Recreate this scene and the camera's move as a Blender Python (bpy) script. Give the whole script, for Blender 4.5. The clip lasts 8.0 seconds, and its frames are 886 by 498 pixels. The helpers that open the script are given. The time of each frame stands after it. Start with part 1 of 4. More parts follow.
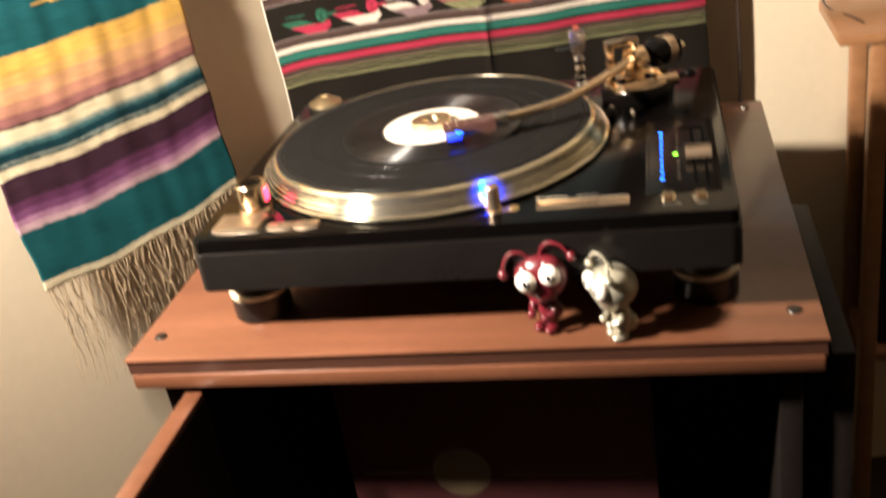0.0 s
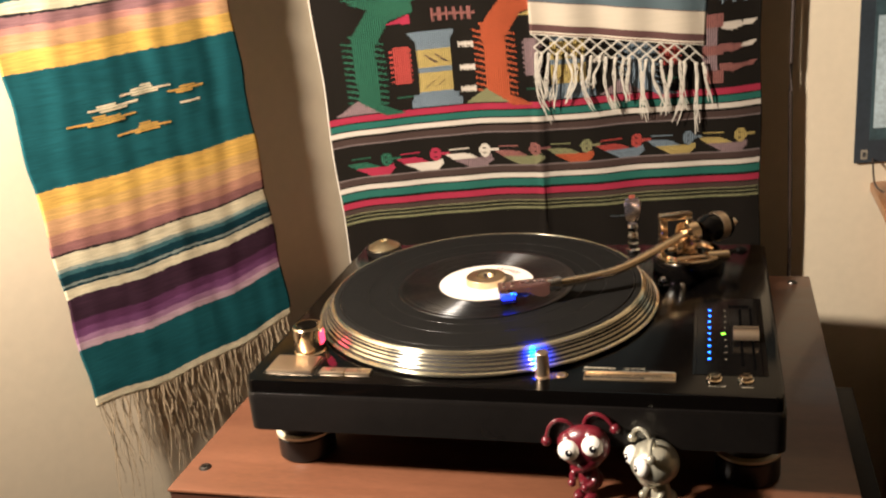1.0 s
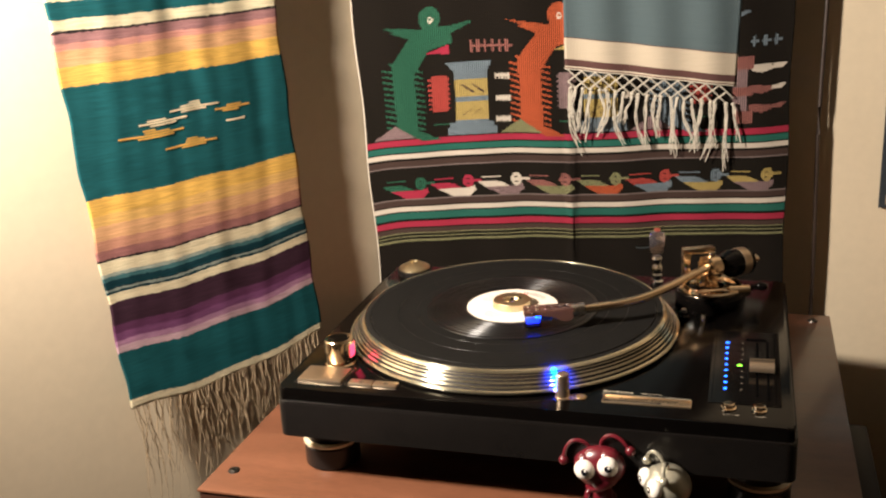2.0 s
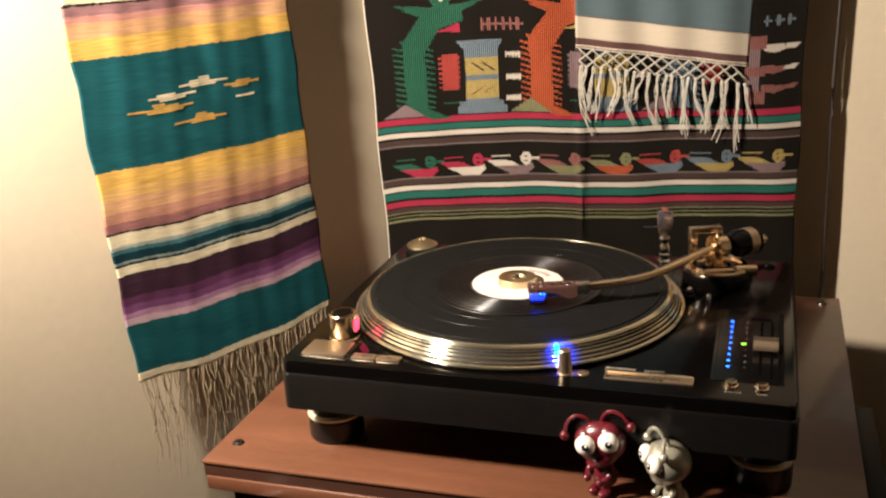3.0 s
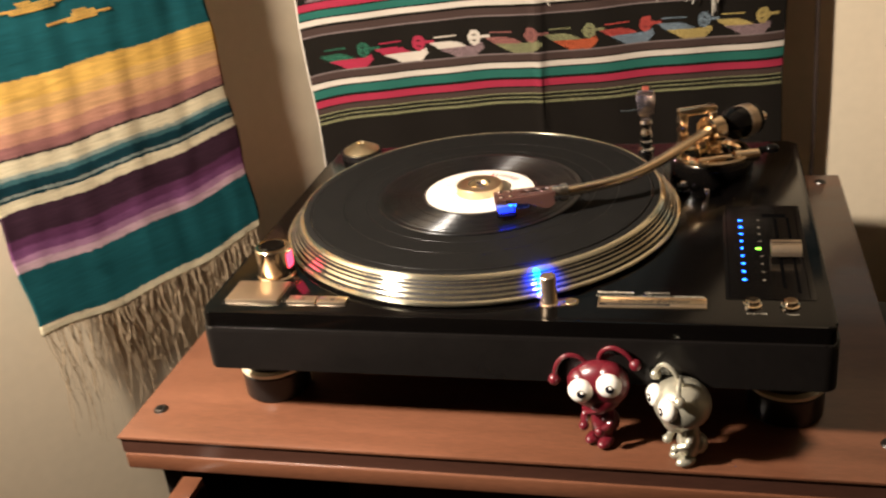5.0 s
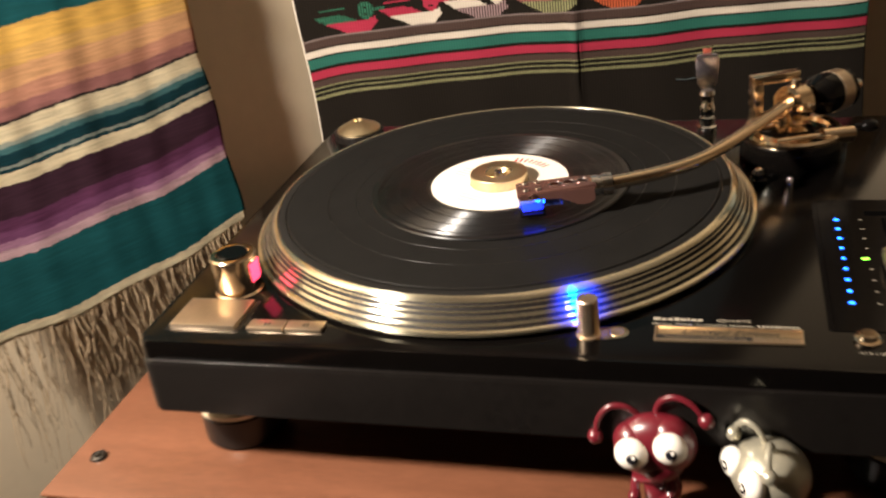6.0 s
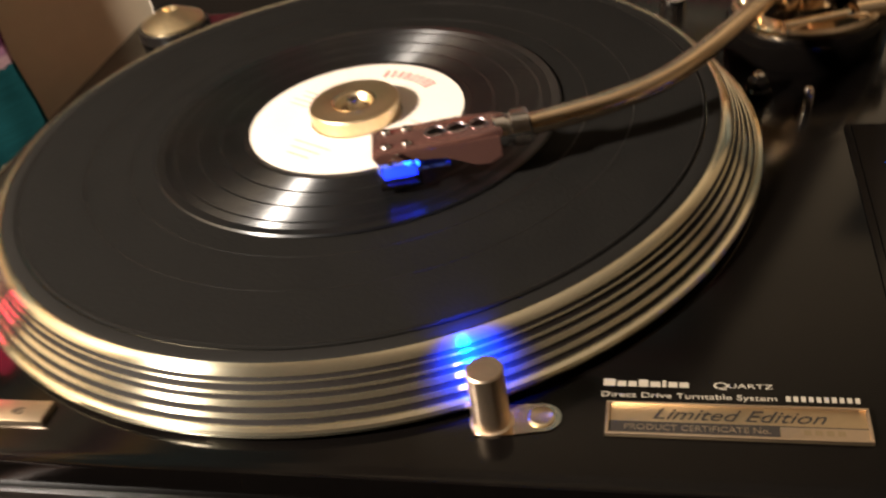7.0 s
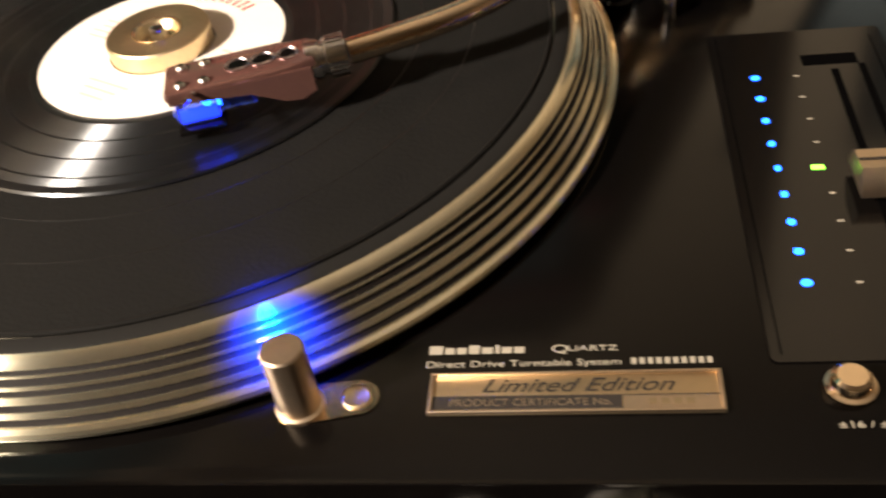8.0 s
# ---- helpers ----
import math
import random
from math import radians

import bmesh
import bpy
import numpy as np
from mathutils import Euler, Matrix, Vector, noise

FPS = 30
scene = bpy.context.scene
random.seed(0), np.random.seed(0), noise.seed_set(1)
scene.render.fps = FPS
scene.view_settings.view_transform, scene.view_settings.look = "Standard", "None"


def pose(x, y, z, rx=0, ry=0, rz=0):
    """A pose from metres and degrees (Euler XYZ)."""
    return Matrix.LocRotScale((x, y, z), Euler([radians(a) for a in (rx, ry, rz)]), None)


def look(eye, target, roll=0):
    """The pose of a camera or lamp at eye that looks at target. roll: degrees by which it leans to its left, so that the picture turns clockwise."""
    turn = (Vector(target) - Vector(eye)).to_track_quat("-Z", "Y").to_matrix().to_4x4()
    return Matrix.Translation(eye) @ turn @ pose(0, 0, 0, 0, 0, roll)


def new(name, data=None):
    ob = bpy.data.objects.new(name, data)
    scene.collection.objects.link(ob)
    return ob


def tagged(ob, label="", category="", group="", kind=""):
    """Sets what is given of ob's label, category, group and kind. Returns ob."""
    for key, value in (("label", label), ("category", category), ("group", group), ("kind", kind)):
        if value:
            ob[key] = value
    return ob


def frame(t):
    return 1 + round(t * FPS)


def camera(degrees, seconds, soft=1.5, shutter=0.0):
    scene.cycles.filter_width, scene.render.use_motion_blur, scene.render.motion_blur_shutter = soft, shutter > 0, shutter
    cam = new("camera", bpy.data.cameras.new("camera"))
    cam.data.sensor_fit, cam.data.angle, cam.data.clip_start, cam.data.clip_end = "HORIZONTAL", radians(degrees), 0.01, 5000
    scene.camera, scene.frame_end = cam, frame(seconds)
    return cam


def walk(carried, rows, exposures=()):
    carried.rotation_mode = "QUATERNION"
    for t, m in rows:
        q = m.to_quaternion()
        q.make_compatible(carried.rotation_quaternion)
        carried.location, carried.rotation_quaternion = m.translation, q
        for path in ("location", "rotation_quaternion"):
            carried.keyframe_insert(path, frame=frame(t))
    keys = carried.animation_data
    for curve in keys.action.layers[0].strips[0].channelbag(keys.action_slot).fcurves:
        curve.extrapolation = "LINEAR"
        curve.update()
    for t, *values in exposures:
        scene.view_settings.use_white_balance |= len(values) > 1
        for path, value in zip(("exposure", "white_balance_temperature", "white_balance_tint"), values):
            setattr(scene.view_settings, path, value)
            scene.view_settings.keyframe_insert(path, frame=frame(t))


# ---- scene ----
cam = camera(47.5, 8.0, soft=2.2, shutter=0.5)
PATH = [
    (0, (0.174, -0.718, 1.137), (-0.276, 1.016, 0.248), -9.8),
    (0.5, (0.16, -0.703, 1.165), (-0.333, 1.088, 0.424), -8.0),
    (1, (0.169, -0.73, 1.18), (-0.348, 1.084, 0.513), -5.5),
    (1.5, (0.177, -0.754, 1.182), (-0.367, 1.066, 0.556), -4.2),
    (1.7, (0.174, -0.765, 1.187), (-0.380, 1.058, 0.577), -3.8),
    (2.8, (0.189, -0.767, 1.180), (-0.414, 1.037, 0.561), -2.9),
    (3, (0.189, -0.766, 1.177), (-0.414, 1.032, 0.542), -3.1),
    (3.5, (0.188, -0.757, 1.175), (-0.411, 1.028, 0.501), -3.9),
    (4, (0.164, -0.722, 1.165), (-0.396, 1.06, 0.452), -4.8),
    (4.5, (0.105, -0.648, 1.146), (-0.311, 1.144, 0.362), -4.1),
    (4.8, (0.113, -0.618, 1.139), (-0.314, 1.139, 0.288), -4.7),
    (5, (0.134, -0.607, 1.143), (-0.355, 1.131, 0.282), -6.4),
    (5.2, (0.156, -0.604, 1.148), (-0.415, 1.107, 0.287), -7.8),
    (6.3, (0.088, -0.353, 1.064), (-0.450, 1.332, 0.128), -7.6),
    (6.5, (0.086, -0.296, 1.06), (-0.449, 1.341, 0.043), -8.7),
    (7, (0.089, -0.202, 1.02), (-0.367, 1.349, -0.158), -10.0),
    (7.5, (0.106, -0.164, 1.001), (-0.328, 1.321, -0.266), -12.4),
    (8, (0.112, -0.157, 0.997), (-0.193, 1.308, -0.33), -10.0),
]
EXPOSURES = [(0.0, 0.85), (0.5, 0.5), (1.0, 0.2), (1.5, 0.1), (3.0, 0.0), (4.0, 0.05), (5.0, 0.2), (6.5, 0.1), (7.0, 0.0), (7.5, 0.05), (8.0, 0.2)]
walk(cam, [(t, look(eye, target, roll)) for t, eye, target, roll in PATH], EXPOSURES)
# ---------------------------------------------------------------- light
LAMP = (-0.590, -0.385, 1.37)          # shaded lamp by the slanting wall, never in view
world = bpy.data.worlds.new("world")
world.use_nodes = True
world.node_tree.nodes["Background"].inputs["Color"].default_value = (1.0, 0.72, 0.45, 1)
world.node_tree.nodes["Background"].inputs["Strength"].default_value = 0.006
scene.world = world

shaded = bpy.data.lights.new("room_lamp", "SPOT")
shaded.energy, shaded.color, shaded.shadow_soft_size, shaded.spot_size, shaded.spot_blend = 122.0, (1.0, 0.885, 0.76), 0.042, radians(168), 1.0
new("room_lamp", shaded).matrix_basis = look(LAMP, (0.42, 0.62, 1.06))
red = bpy.data.lights.new("red_strobe_light", "SPOT")
red.energy, red.color, red.shadow_soft_size, red.spot_size, red.spot_blend = 0.030, (1.0, 0.02, 0.06), 0.003, radians(110), 0.7
new("red_strobe_light", red).matrix_basis = look((-0.1665, 0.0425, 0.8145), (-0.130, 0.085, 0.8165))
spot = bpy.data.lights.new("blue_target_light", "SPOT")
spot.energy, spot.color, spot.shadow_soft_size, spot.spot_size, spot.spot_blend = 2.0, (0.0, 0.03, 1.0), 0.0012, radians(116), 0.9
new("blue_target_light", spot).matrix_basis = look((0.0313, 0.0098, 0.8222), (0.0215, 0.0300, 0.7900))

# ---------------------------------------------------------------- materials


def nodes_of(name):
    m = bpy.data.materials.new(name)
    m.use_nodes = True
    return m, m.node_tree, m.node_tree.nodes["Principled BSDF"]


def mat(name, colour, rough=0.5, metal=0.0, grain=0.0, scale=60.0, bump=0.0, coat=0.0, stretch=(1, 1, 1), spread=0.25, rspread=0.1):
    """Plain surface with two scales of variation in colour, roughness and relief."""
    m, tree, b = nodes_of(name)
    n, l = tree.nodes, tree.links
    b.inputs["Metallic"].default_value = metal
    b.inputs["Coat Weight"].default_value = coat
    b.inputs["Coat Roughness"].default_value = 0.08
    tc = n.new("ShaderNodeTexCoord")
    mp = n.new("ShaderNodeMapping")
    mp.inputs["Scale"].default_value = stretch
    l.new(tc.outputs["Object"], mp.inputs["Vector"])
    fine = n.new("ShaderNodeTexNoise")
    fine.inputs["Scale"].default_value, fine.inputs["Detail"].default_value = scale * 8, 4
    big = n.new("ShaderNodeTexNoise")
    big.inputs["Scale"].default_value, big.inputs["Detail"].default_value = scale * 0.4, 3
    l.new(mp.outputs[0], fine.inputs["Vector"])
    l.new(mp.outputs[0], big.inputs["Vector"])
    add = n.new("ShaderNodeMath")
    add.operation = "ADD"
    l.new(fine.outputs["Fac"], add.inputs[0])
    l.new(big.outputs["Fac"], add.inputs[1])
    ramp = n.new("ShaderNodeMapRange")
    ramp.inputs["From Min"].default_value, ramp.inputs["From Max"].default_value = 0.6, 1.4
    ramp.inputs["To Min"].default_value, ramp.inputs["To Max"].default_value = 1 - grain, 1 + grain * 0.6
    l.new(add.outputs[0], ramp.inputs["Value"])
    mul = n.new("ShaderNodeVectorMath")
    mul.operation = "SCALE"
    mul.inputs[0].default_value = colour
    l.new(ramp.outputs[0], mul.inputs["Scale"])
    l.new(mul.outputs["Vector"], b.inputs["Base Color"])
    rr = n.new("ShaderNodeMapRange")
    rr.inputs["From Min"].default_value, rr.inputs["From Max"].default_value = 0.3, 0.7
    rr.inputs["To Min"].default_value, rr.inputs["To Max"].default_value = max(0.02, rough - rspread * rough), min(1, rough + rspread * rough)
    l.new(big.outputs["Fac"], rr.inputs["Value"])
    l.new(rr.outputs[0], b.inputs["Roughness"])
    if bump:
        bp = n.new("ShaderNodeBump")
        bp.inputs["Strength"].default_value, bp.inputs["Distance"].default_value = bump, 0.001
        l.new(fine.outputs["Fac"], bp.inputs["Height"])
        l.new(bp.outputs[0], b.inputs["Normal"])
    return m


def cloth_mat(name, colour, rib=0.0, rib_scale=125.0, grain=0.25, streak=(3, 3, 60)):
    """Woven wool: yarn streaks along the weft, ribs of the warp, soft sheen."""
    m = mat(name, colour, 0.92, 0, grain, 25, 0.0, 0, streak)
    tree = m.node_tree
    n, l, b = tree.nodes, tree.links, tree.nodes["Principled BSDF"]
    b.inputs["Specular IOR Level"].default_value = 0.06
    tc = n.new("ShaderNodeTexCoord")
    wx = n.new("ShaderNodeTexWave")
    wx.bands_direction = "X"
    wx.inputs["Scale"].default_value, wx.inputs["Distortion"].default_value, wx.inputs["Detail Scale"].default_value = rib_scale, 0.6, 3
    wz = n.new("ShaderNodeTexWave")
    wz.bands_direction = "Z"
    wz.inputs["Scale"].default_value, wz.inputs["Distortion"].default_value = 190, 1.5
    l.new(tc.outputs["Object"], wx.inputs["Vector"])
    l.new(tc.outputs["Object"], wz.inputs["Vector"])
    mx = n.new("ShaderNodeMath")
    mx.operation = "ADD"
    l.new(wx.outputs["Fac"], mx.inputs[0])
    l.new(wz.outputs["Fac"], mx.inputs[1])
    bp = n.new("ShaderNodeBump")
    bp.inputs["Strength"].default_value, bp.inputs["Distance"].default_value = 0.35, 0.0005
    l.new(mx.outputs[0], bp.inputs["Height"])
    l.new(bp.outputs[0], b.inputs["Normal"])
    if rib:
        old = b.inputs["Base Color"].links[0].from_socket
        rg = n.new("ShaderNodeMapRange")
        rg.inputs["From Min"].default_value, rg.inputs["From Max"].default_value = 0.25, 0.60
        rg.inputs["To Min"].default_value, rg.inputs["To Max"].default_value = 1 - rib, 1.0
        l.new(wx.outputs["Fac"], rg.inputs["Value"])
        sc = n.new("ShaderNodeVectorMath")
        sc.operation = "SCALE"
        l.new(old, sc.inputs[0])
        l.new(rg.outputs[0], sc.inputs["Scale"])
        l.new(sc.outputs["Vector"], b.inputs["Base Color"])
    return m


def glow(name, colour, strength):
    m, tree, b = nodes_of(name)
    b.inputs["Base Color"].default_value = (*colour, 1)
    b.inputs["Emission Color"].default_value = (*colour, 1)
    b.inputs["Emission Strength"].default_value = strength
    return m


def wood_mat(name, colour, rough=0.35):
    m = mat(name, colour, rough, 0, 0.35, 14, 0.06, 0.15, (1, 9, 9))
    return m


def clear_mat(name, colour, rough=0.05):
    m, tree, b = nodes_of(name)
    b.inputs["Base Color"].default_value = (*colour, 1)
    b.inputs["Roughness"].default_value = rough
    b.inputs["Transmission Weight"].default_value = 0.85
    b.inputs["IOR"].default_value = 1.45
    return m


WALL = mat("wall_paint", (0.71, 0.590, 0.425), 0.75, 0, 0.06, 9, 0.12)
CEIL = mat("ceiling_paint", (0.66, 0.61, 0.54), 0.8, 0, 0.05, 8)
CARPET = mat("carpet", (0.045, 0.032, 0.024), 0.95, 0, 0.4, 40, 0.5)
WOOD = wood_mat("cherry_laminate", (0.138, 0.053, 0.027), 0.34)
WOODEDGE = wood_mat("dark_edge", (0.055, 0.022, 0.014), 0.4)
OAK = wood_mat("oak", (0.30, 0.14, 0.06), 0.4)
# black for grooves and box; on the cabinet its darkness stands for shade
DARKBOARD = mat("black_and_shaded_board", (0.010, 0.0075, 0.0065), 0.5, 0, 0.3, 20, 0.05)
PIANO = mat("piano_black", (0.0024, 0.0019, 0.0017), 0.14, 0, 0.2, 10, 0.0, 0.0)
SATIN = mat("satin_black_panel", (0.0036, 0.0029, 0.0025), 0.12, 0, 0.2, 40)
VOID = mat("recess_shade", (0.0012, 0.0010, 0.0010), 0.9)
RUBBER = mat("black_rubber", (0.0075, 0.0062, 0.0056), 0.29, 0, 0.3, 30, 0.05)
MATRUBBER = mat("mat_rubber", (0.009, 0.008, 0.007), 0.8, 0, 0.2, 60)
FELT = mat("felt", (0.0056, 0.0049, 0.0041), 0.9, 0, 0.35, 120, 0.3)
GOLD = mat("gold_plate", (0.88, 0.68, 0.47), 0.15, 1, 0.04, 30)
GOLDSOFT = mat("brushed_gold", (0.72, 0.56, 0.40), 0.36, 1, 0.1, 60)
RINGCREAM = mat("cream_gold_ring", (0.58, 0.48, 0.33), 0.3)
PLATEGOLD = mat("plate_gold", (0.62, 0.47, 0.29), 0.42, 1, 0.08, 60)
PLATTER = mat("turned_gold", (0.88, 0.79, 0.58), 0.22, 0.965, 0.06, 20)
BRASS = mat("brass", (0.74, 0.59, 0.36), 0.36, 1, 0.12, 60)
CHROME = mat("chrome", (0.75, 0.72, 0.70), 0.12, 1, 0.05, 40)
STEEL = mat("dark_screw", (0.12, 0.11, 0.10), 0.35, 1, 0.3, 200, 0.2)
VINYL = mat("vinyl", (0.004, 0.004, 0.0045), 0.30, 0, 0.2, 30)
PAPER = mat("label_paper", (0.80, 0.70, 0.60), 0.55, 0, 0.04, 60)
REDINK = mat("red_ink", (0.62, 0.03, 0.05), 0.6)
PINKINK = mat("pale_red_ink", (0.70, 0.42, 0.36), 0.6)
INK = mat("black_ink", (0.02, 0.015, 0.012), 0.5)
SILK = mat("cream_print", (0.30, 0.26, 0.20), 0.6)
CLEAR = mat("rose_shell", (0.22, 0.105, 0.085), 0.14, 0.7, 0.15, 80)
SMOKE = mat("mirror_shell", (0.62, 0.55, 0.60), 0.2, 1, 0.1, 60)
BLUEPLASTIC = clear_mat("blue_clear_plastic", (0.15, 0.25, 0.95), 0.15)
BLUE = glow("blue_led_glow", (0.01, 0.11, 1.0), 9.0)
# emission that stands for plastic lit blue by the light inside it
BLUEDEEP = glow("blue_lit_side", (0.005, 0.02, 1.0), 4.5)
GREEN = glow("green_led", (0.25, 1.0, 0.05), 5.0)
RED = glow("red_led", (1.0, 0.05, 0.13), 2.6)
REDTOY = mat("red_vinyl_toy", (0.105, 0.008, 0.014), 0.30, 0, 0.1, 30, 0, 0.3)
SILVERTOY = mat("pearl_silver_toy", (0.44, 0.41, 0.32), 0.34, 0.6, 0.1, 30, 0, 0.3)
EYEWHITE = mat("eye_white", (0.80, 0.74, 0.66), 0.25)
EYEBLACK = mat("eye_black", (0.01, 0.01, 0.015), 0.2)
FRINGE = mat("cotton_yarn", (0.36, 0.26, 0.16), 0.95, 0, 0.3, 200)
WHITEYARN = mat("white_yarn", (0.52, 0.47, 0.39), 0.95, 0, 0.2, 200)
CABLE = mat("brown_cable", (0.035, 0.02, 0.014), 0.5)
MAROON = mat("maroon_sleeve", (0.060, 0.013, 0.014), 0.6, 0, 0.3, 12)
TAN = mat("tan_print", (0.17, 0.12, 0.07), 0.6, 0, 0.3, 60)

PIANO.node_tree.nodes["Principled BSDF"].inputs["Specular IOR Level"].default_value = 0.24
RUBBER.node_tree.nodes["Principled BSDF"].inputs["Specular IOR Level"].default_value = 0.42
SATIN.node_tree.nodes["Principled BSDF"].inputs["Specular IOR Level"].default_value = 0.40


def lathe_finish(m, amount):
    """Fine turned lines round the z axis: the gloss spreads across them."""
    b = m.node_tree.nodes["Principled BSDF"]
    b.inputs["Anisotropic"].default_value, b.inputs["Anisotropic Rotation"].default_value = amount, 0.25
    lines = m.node_tree.nodes.new("ShaderNodeTangent")
    lines.direction_type, lines.axis = "RADIAL", "Z"
    m.node_tree.links.new(lines.outputs[0], b.inputs["Tangent"])


lathe_finish(PLATTER, 0.96)
lathe_finish(VINYL, 0.6)
VOID.node_tree.nodes["Principled BSDF"].inputs["Specular IOR Level"].default_value = 0.02
for dull in (FELT, DARKBOARD, MATRUBBER):
    dull.node_tree.nodes["Principled BSDF"].inputs["Specular IOR Level"].default_value = 0.13

# ---------------------------------------------------------------- mesh helpers


def mesh_ob(name, bm, material, smooth=True):
    me = bpy.data.meshes.new(name)
    bmesh.ops.recalc_face_normals(bm, faces=bm.faces)
    bm.to_mesh(me)
    bm.free()
    for mt in (material if isinstance(material, (list, tuple)) else [material]):
        me.materials.append(mt)
    if smooth:
        me.shade_smooth()
        me.set_sharp_from_angle(angle=radians(35))
    return new(name, me)


def part(name, bm, material, parent, label=""):
    ob = mesh_ob(name, bm, material)
    ob.parent = parent
    return tagged(ob, label)


def empty(name, at, rz=0.0):
    ob = new(name)
    ob.empty_display_size = 0.02
    ob.matrix_basis = pose(*at, 0, 0, rz)
    return ob


def box(x0, x1, y0, y1, z0, z1, bevel=0.0, segs=2, bm=None):
    own = bmesh.new()
    bmesh.ops.create_cube(own, size=1)
    for v in own.verts:
        v.co = Vector((x0 + (v.co.x + .5) * (x1 - x0), y0 + (v.co.y + .5) * (y1 - y0), z0 + (v.co.z + .5) * (z1 - z0)))
    if bevel:
        bmesh.ops.bevel(own, geom=list(own.edges), offset=bevel, segments=segs, profile=0.5, affect="EDGES")
    return own if bm is None else join(bm, own)


def join(bm, other, m=None, index=None):
    """Adds other (freed) to bm, moved by m, all faces with that material index."""
    if m is not None:
        bmesh.ops.transform(other, matrix=m, verts=other.verts)
    if index is not None:
        for f in other.faces:
            f.material_index = index
    me = bpy.data.meshes.new("tmp")
    other.to_mesh(me)
    other.free()
    bm.from_mesh(me)
    bpy.data.meshes.remove(me)
    return bm


def lathe(profile, segs=48, at=(0, 0, 0), closed=False):
    """Turns a profile of (radius, height) round the z axis."""
    bm = bmesh.new()
    rings = []
    for r, z in profile:
        if r < 1e-6:
            rings.append([bm.verts.new((at[0], at[1], at[2] + z))])
        else:
            rings.append([bm.verts.new((at[0] + r * math.cos(2 * math.pi * k / segs), at[1] + r * math.sin(2 * math.pi * k / segs), at[2] + z)) for k in range(segs)])
    pairs = list(zip(rings, rings[1:])) + ([(rings[-1], rings[0])] if closed else [])
    for a, b in pairs:
        for k in range(segs):
            j = (k + 1) % segs
            if len(a) == 1 and len(b) == 1:
                continue
            if len(a) == 1:
                bm.faces.new((a[0], b[k], b[j]))
            elif len(b) == 1:
                bm.faces.new((a[k], b[0], a[j]))
            else:
                bm.faces.new((a[k], b[k], b[j], a[j]))
    return bm


def disc_profile(r, z0, z1, c=0.0005):
    return [(0, z0), (r - c, z0), (r, z0 + c), (r, z1 - c), (r - c, z1), (0, z1)]


def tube(points, radius, segs=10, bm=None, caps=True):
    """A round bar along points; radius may be one number or one for each point."""
    own = bmesh.new()
    pts = [Vector(p) for p in points]
    rad = radius if isinstance(radius, (list, tuple)) else [radius] * len(pts)
    up = Vector((0, 0, 1))
    rings = []
    for i, p in enumerate(pts):
        d = (pts[min(i + 1, len(pts) - 1)] - pts[max(i - 1, 0)]).normalized()
        s = d.cross(up)
        s = s.normalized() if s.length > 1e-4 else Vector((1, 0, 0))
        t = s.cross(d).normalized()
        rings.append([own.verts.new(p + rad[i] * (math.cos(2 * math.pi * k / segs) * s + math.sin(2 * math.pi * k / segs) * t)) for k in range(segs)])
    for a, b in zip(rings, rings[1:]):
        for k in range(segs):
            own.faces.new((a[k], a[(k + 1) % segs], b[(k + 1) % segs], b[k]))
    if caps:
        own.faces.new(rings[0])
        own.faces.new(rings[-1])
    return own if bm is None else join(bm, own)


def smooth_path(points, n=8):
    """Catmull-Rom through points."""
    p = [Vector(q) for q in points]
    p = [2 * p[0] - p[1]] + p + [2 * p[-1] - p[-2]]
    out = []
    for i in range(1, len(p) - 2):
        for k in range(n):
            t = k / n
            out.append(0.5 * ((2 * p[i]) + (p[i + 1] - p[i - 1]) * t + (2 * p[i - 1] - 5 * p[i] + 4 * p[i + 1] - p[i + 2]) * t * t + (3 * p[i] - p[i - 1] - 3 * p[i + 1] + p[i + 2]) * t ** 3))
    return out + [p[-2]]


def ball(r, at, scale=(1, 1, 1), segs=20):
    bm = bmesh.new()
    bmesh.ops.create_uvsphere(bm, u_segments=segs, v_segments=segs // 2 + 2, radius=r)
    for v in bm.verts:
        v.co = Vector((v.co.x * scale[0] + at[0], v.co.y * scale[1] + at[1], v.co.z * scale[2] + at[2]))
    return bm


def words(name, text, at, height, material, parent, width=0.0, shear=0.0, rz=0.0):
    """Flat lettering on the deck; stretched to the width where one is given."""
    cu = bpy.data.curves.new(name, "FONT")
    cu.body, cu.size, cu.extrude, cu.shear = text, height * 1.4, 0.00006, shear
    tmp = bpy.data.objects.new(name, cu)
    me = bpy.data.meshes.new_from_object(tmp)
    bpy.data.objects.remove(tmp)
    xs = [v.co.x for v in me.vertices]
    k = width / (max(xs) - min(xs)) if width else 1
    x0 = min(xs)
    for v in me.vertices:
        v.co.x = (v.co.x - x0) * k
    me.materials.append(material)
    ob = new(name, me)
    ob.parent = parent
    ob.matrix_basis = pose(*at, 0, 0, rz)
    return ob


def prism(outline, z0, z1, bm=None, bevel=0.0):
    """An upright slab with that outline."""
    own = bmesh.new()
    lo = [own.verts.new((x, y, z0)) for x, y in outline]
    hi = [own.verts.new((x, y, z1)) for x, y in outline]
    own.faces.new(lo[::-1])
    top = own.faces.new(hi)
    for k in range(len(lo)):
        j = (k + 1) % len(lo)
        own.faces.new((lo[k], lo[j], hi[j], hi[k]))
    if bevel:
        bmesh.ops.bevel(own, geom=list(top.edges), offset=bevel, segments=2, profile=0.5, affect="EDGES")
    return own if bm is None else join(bm, own)


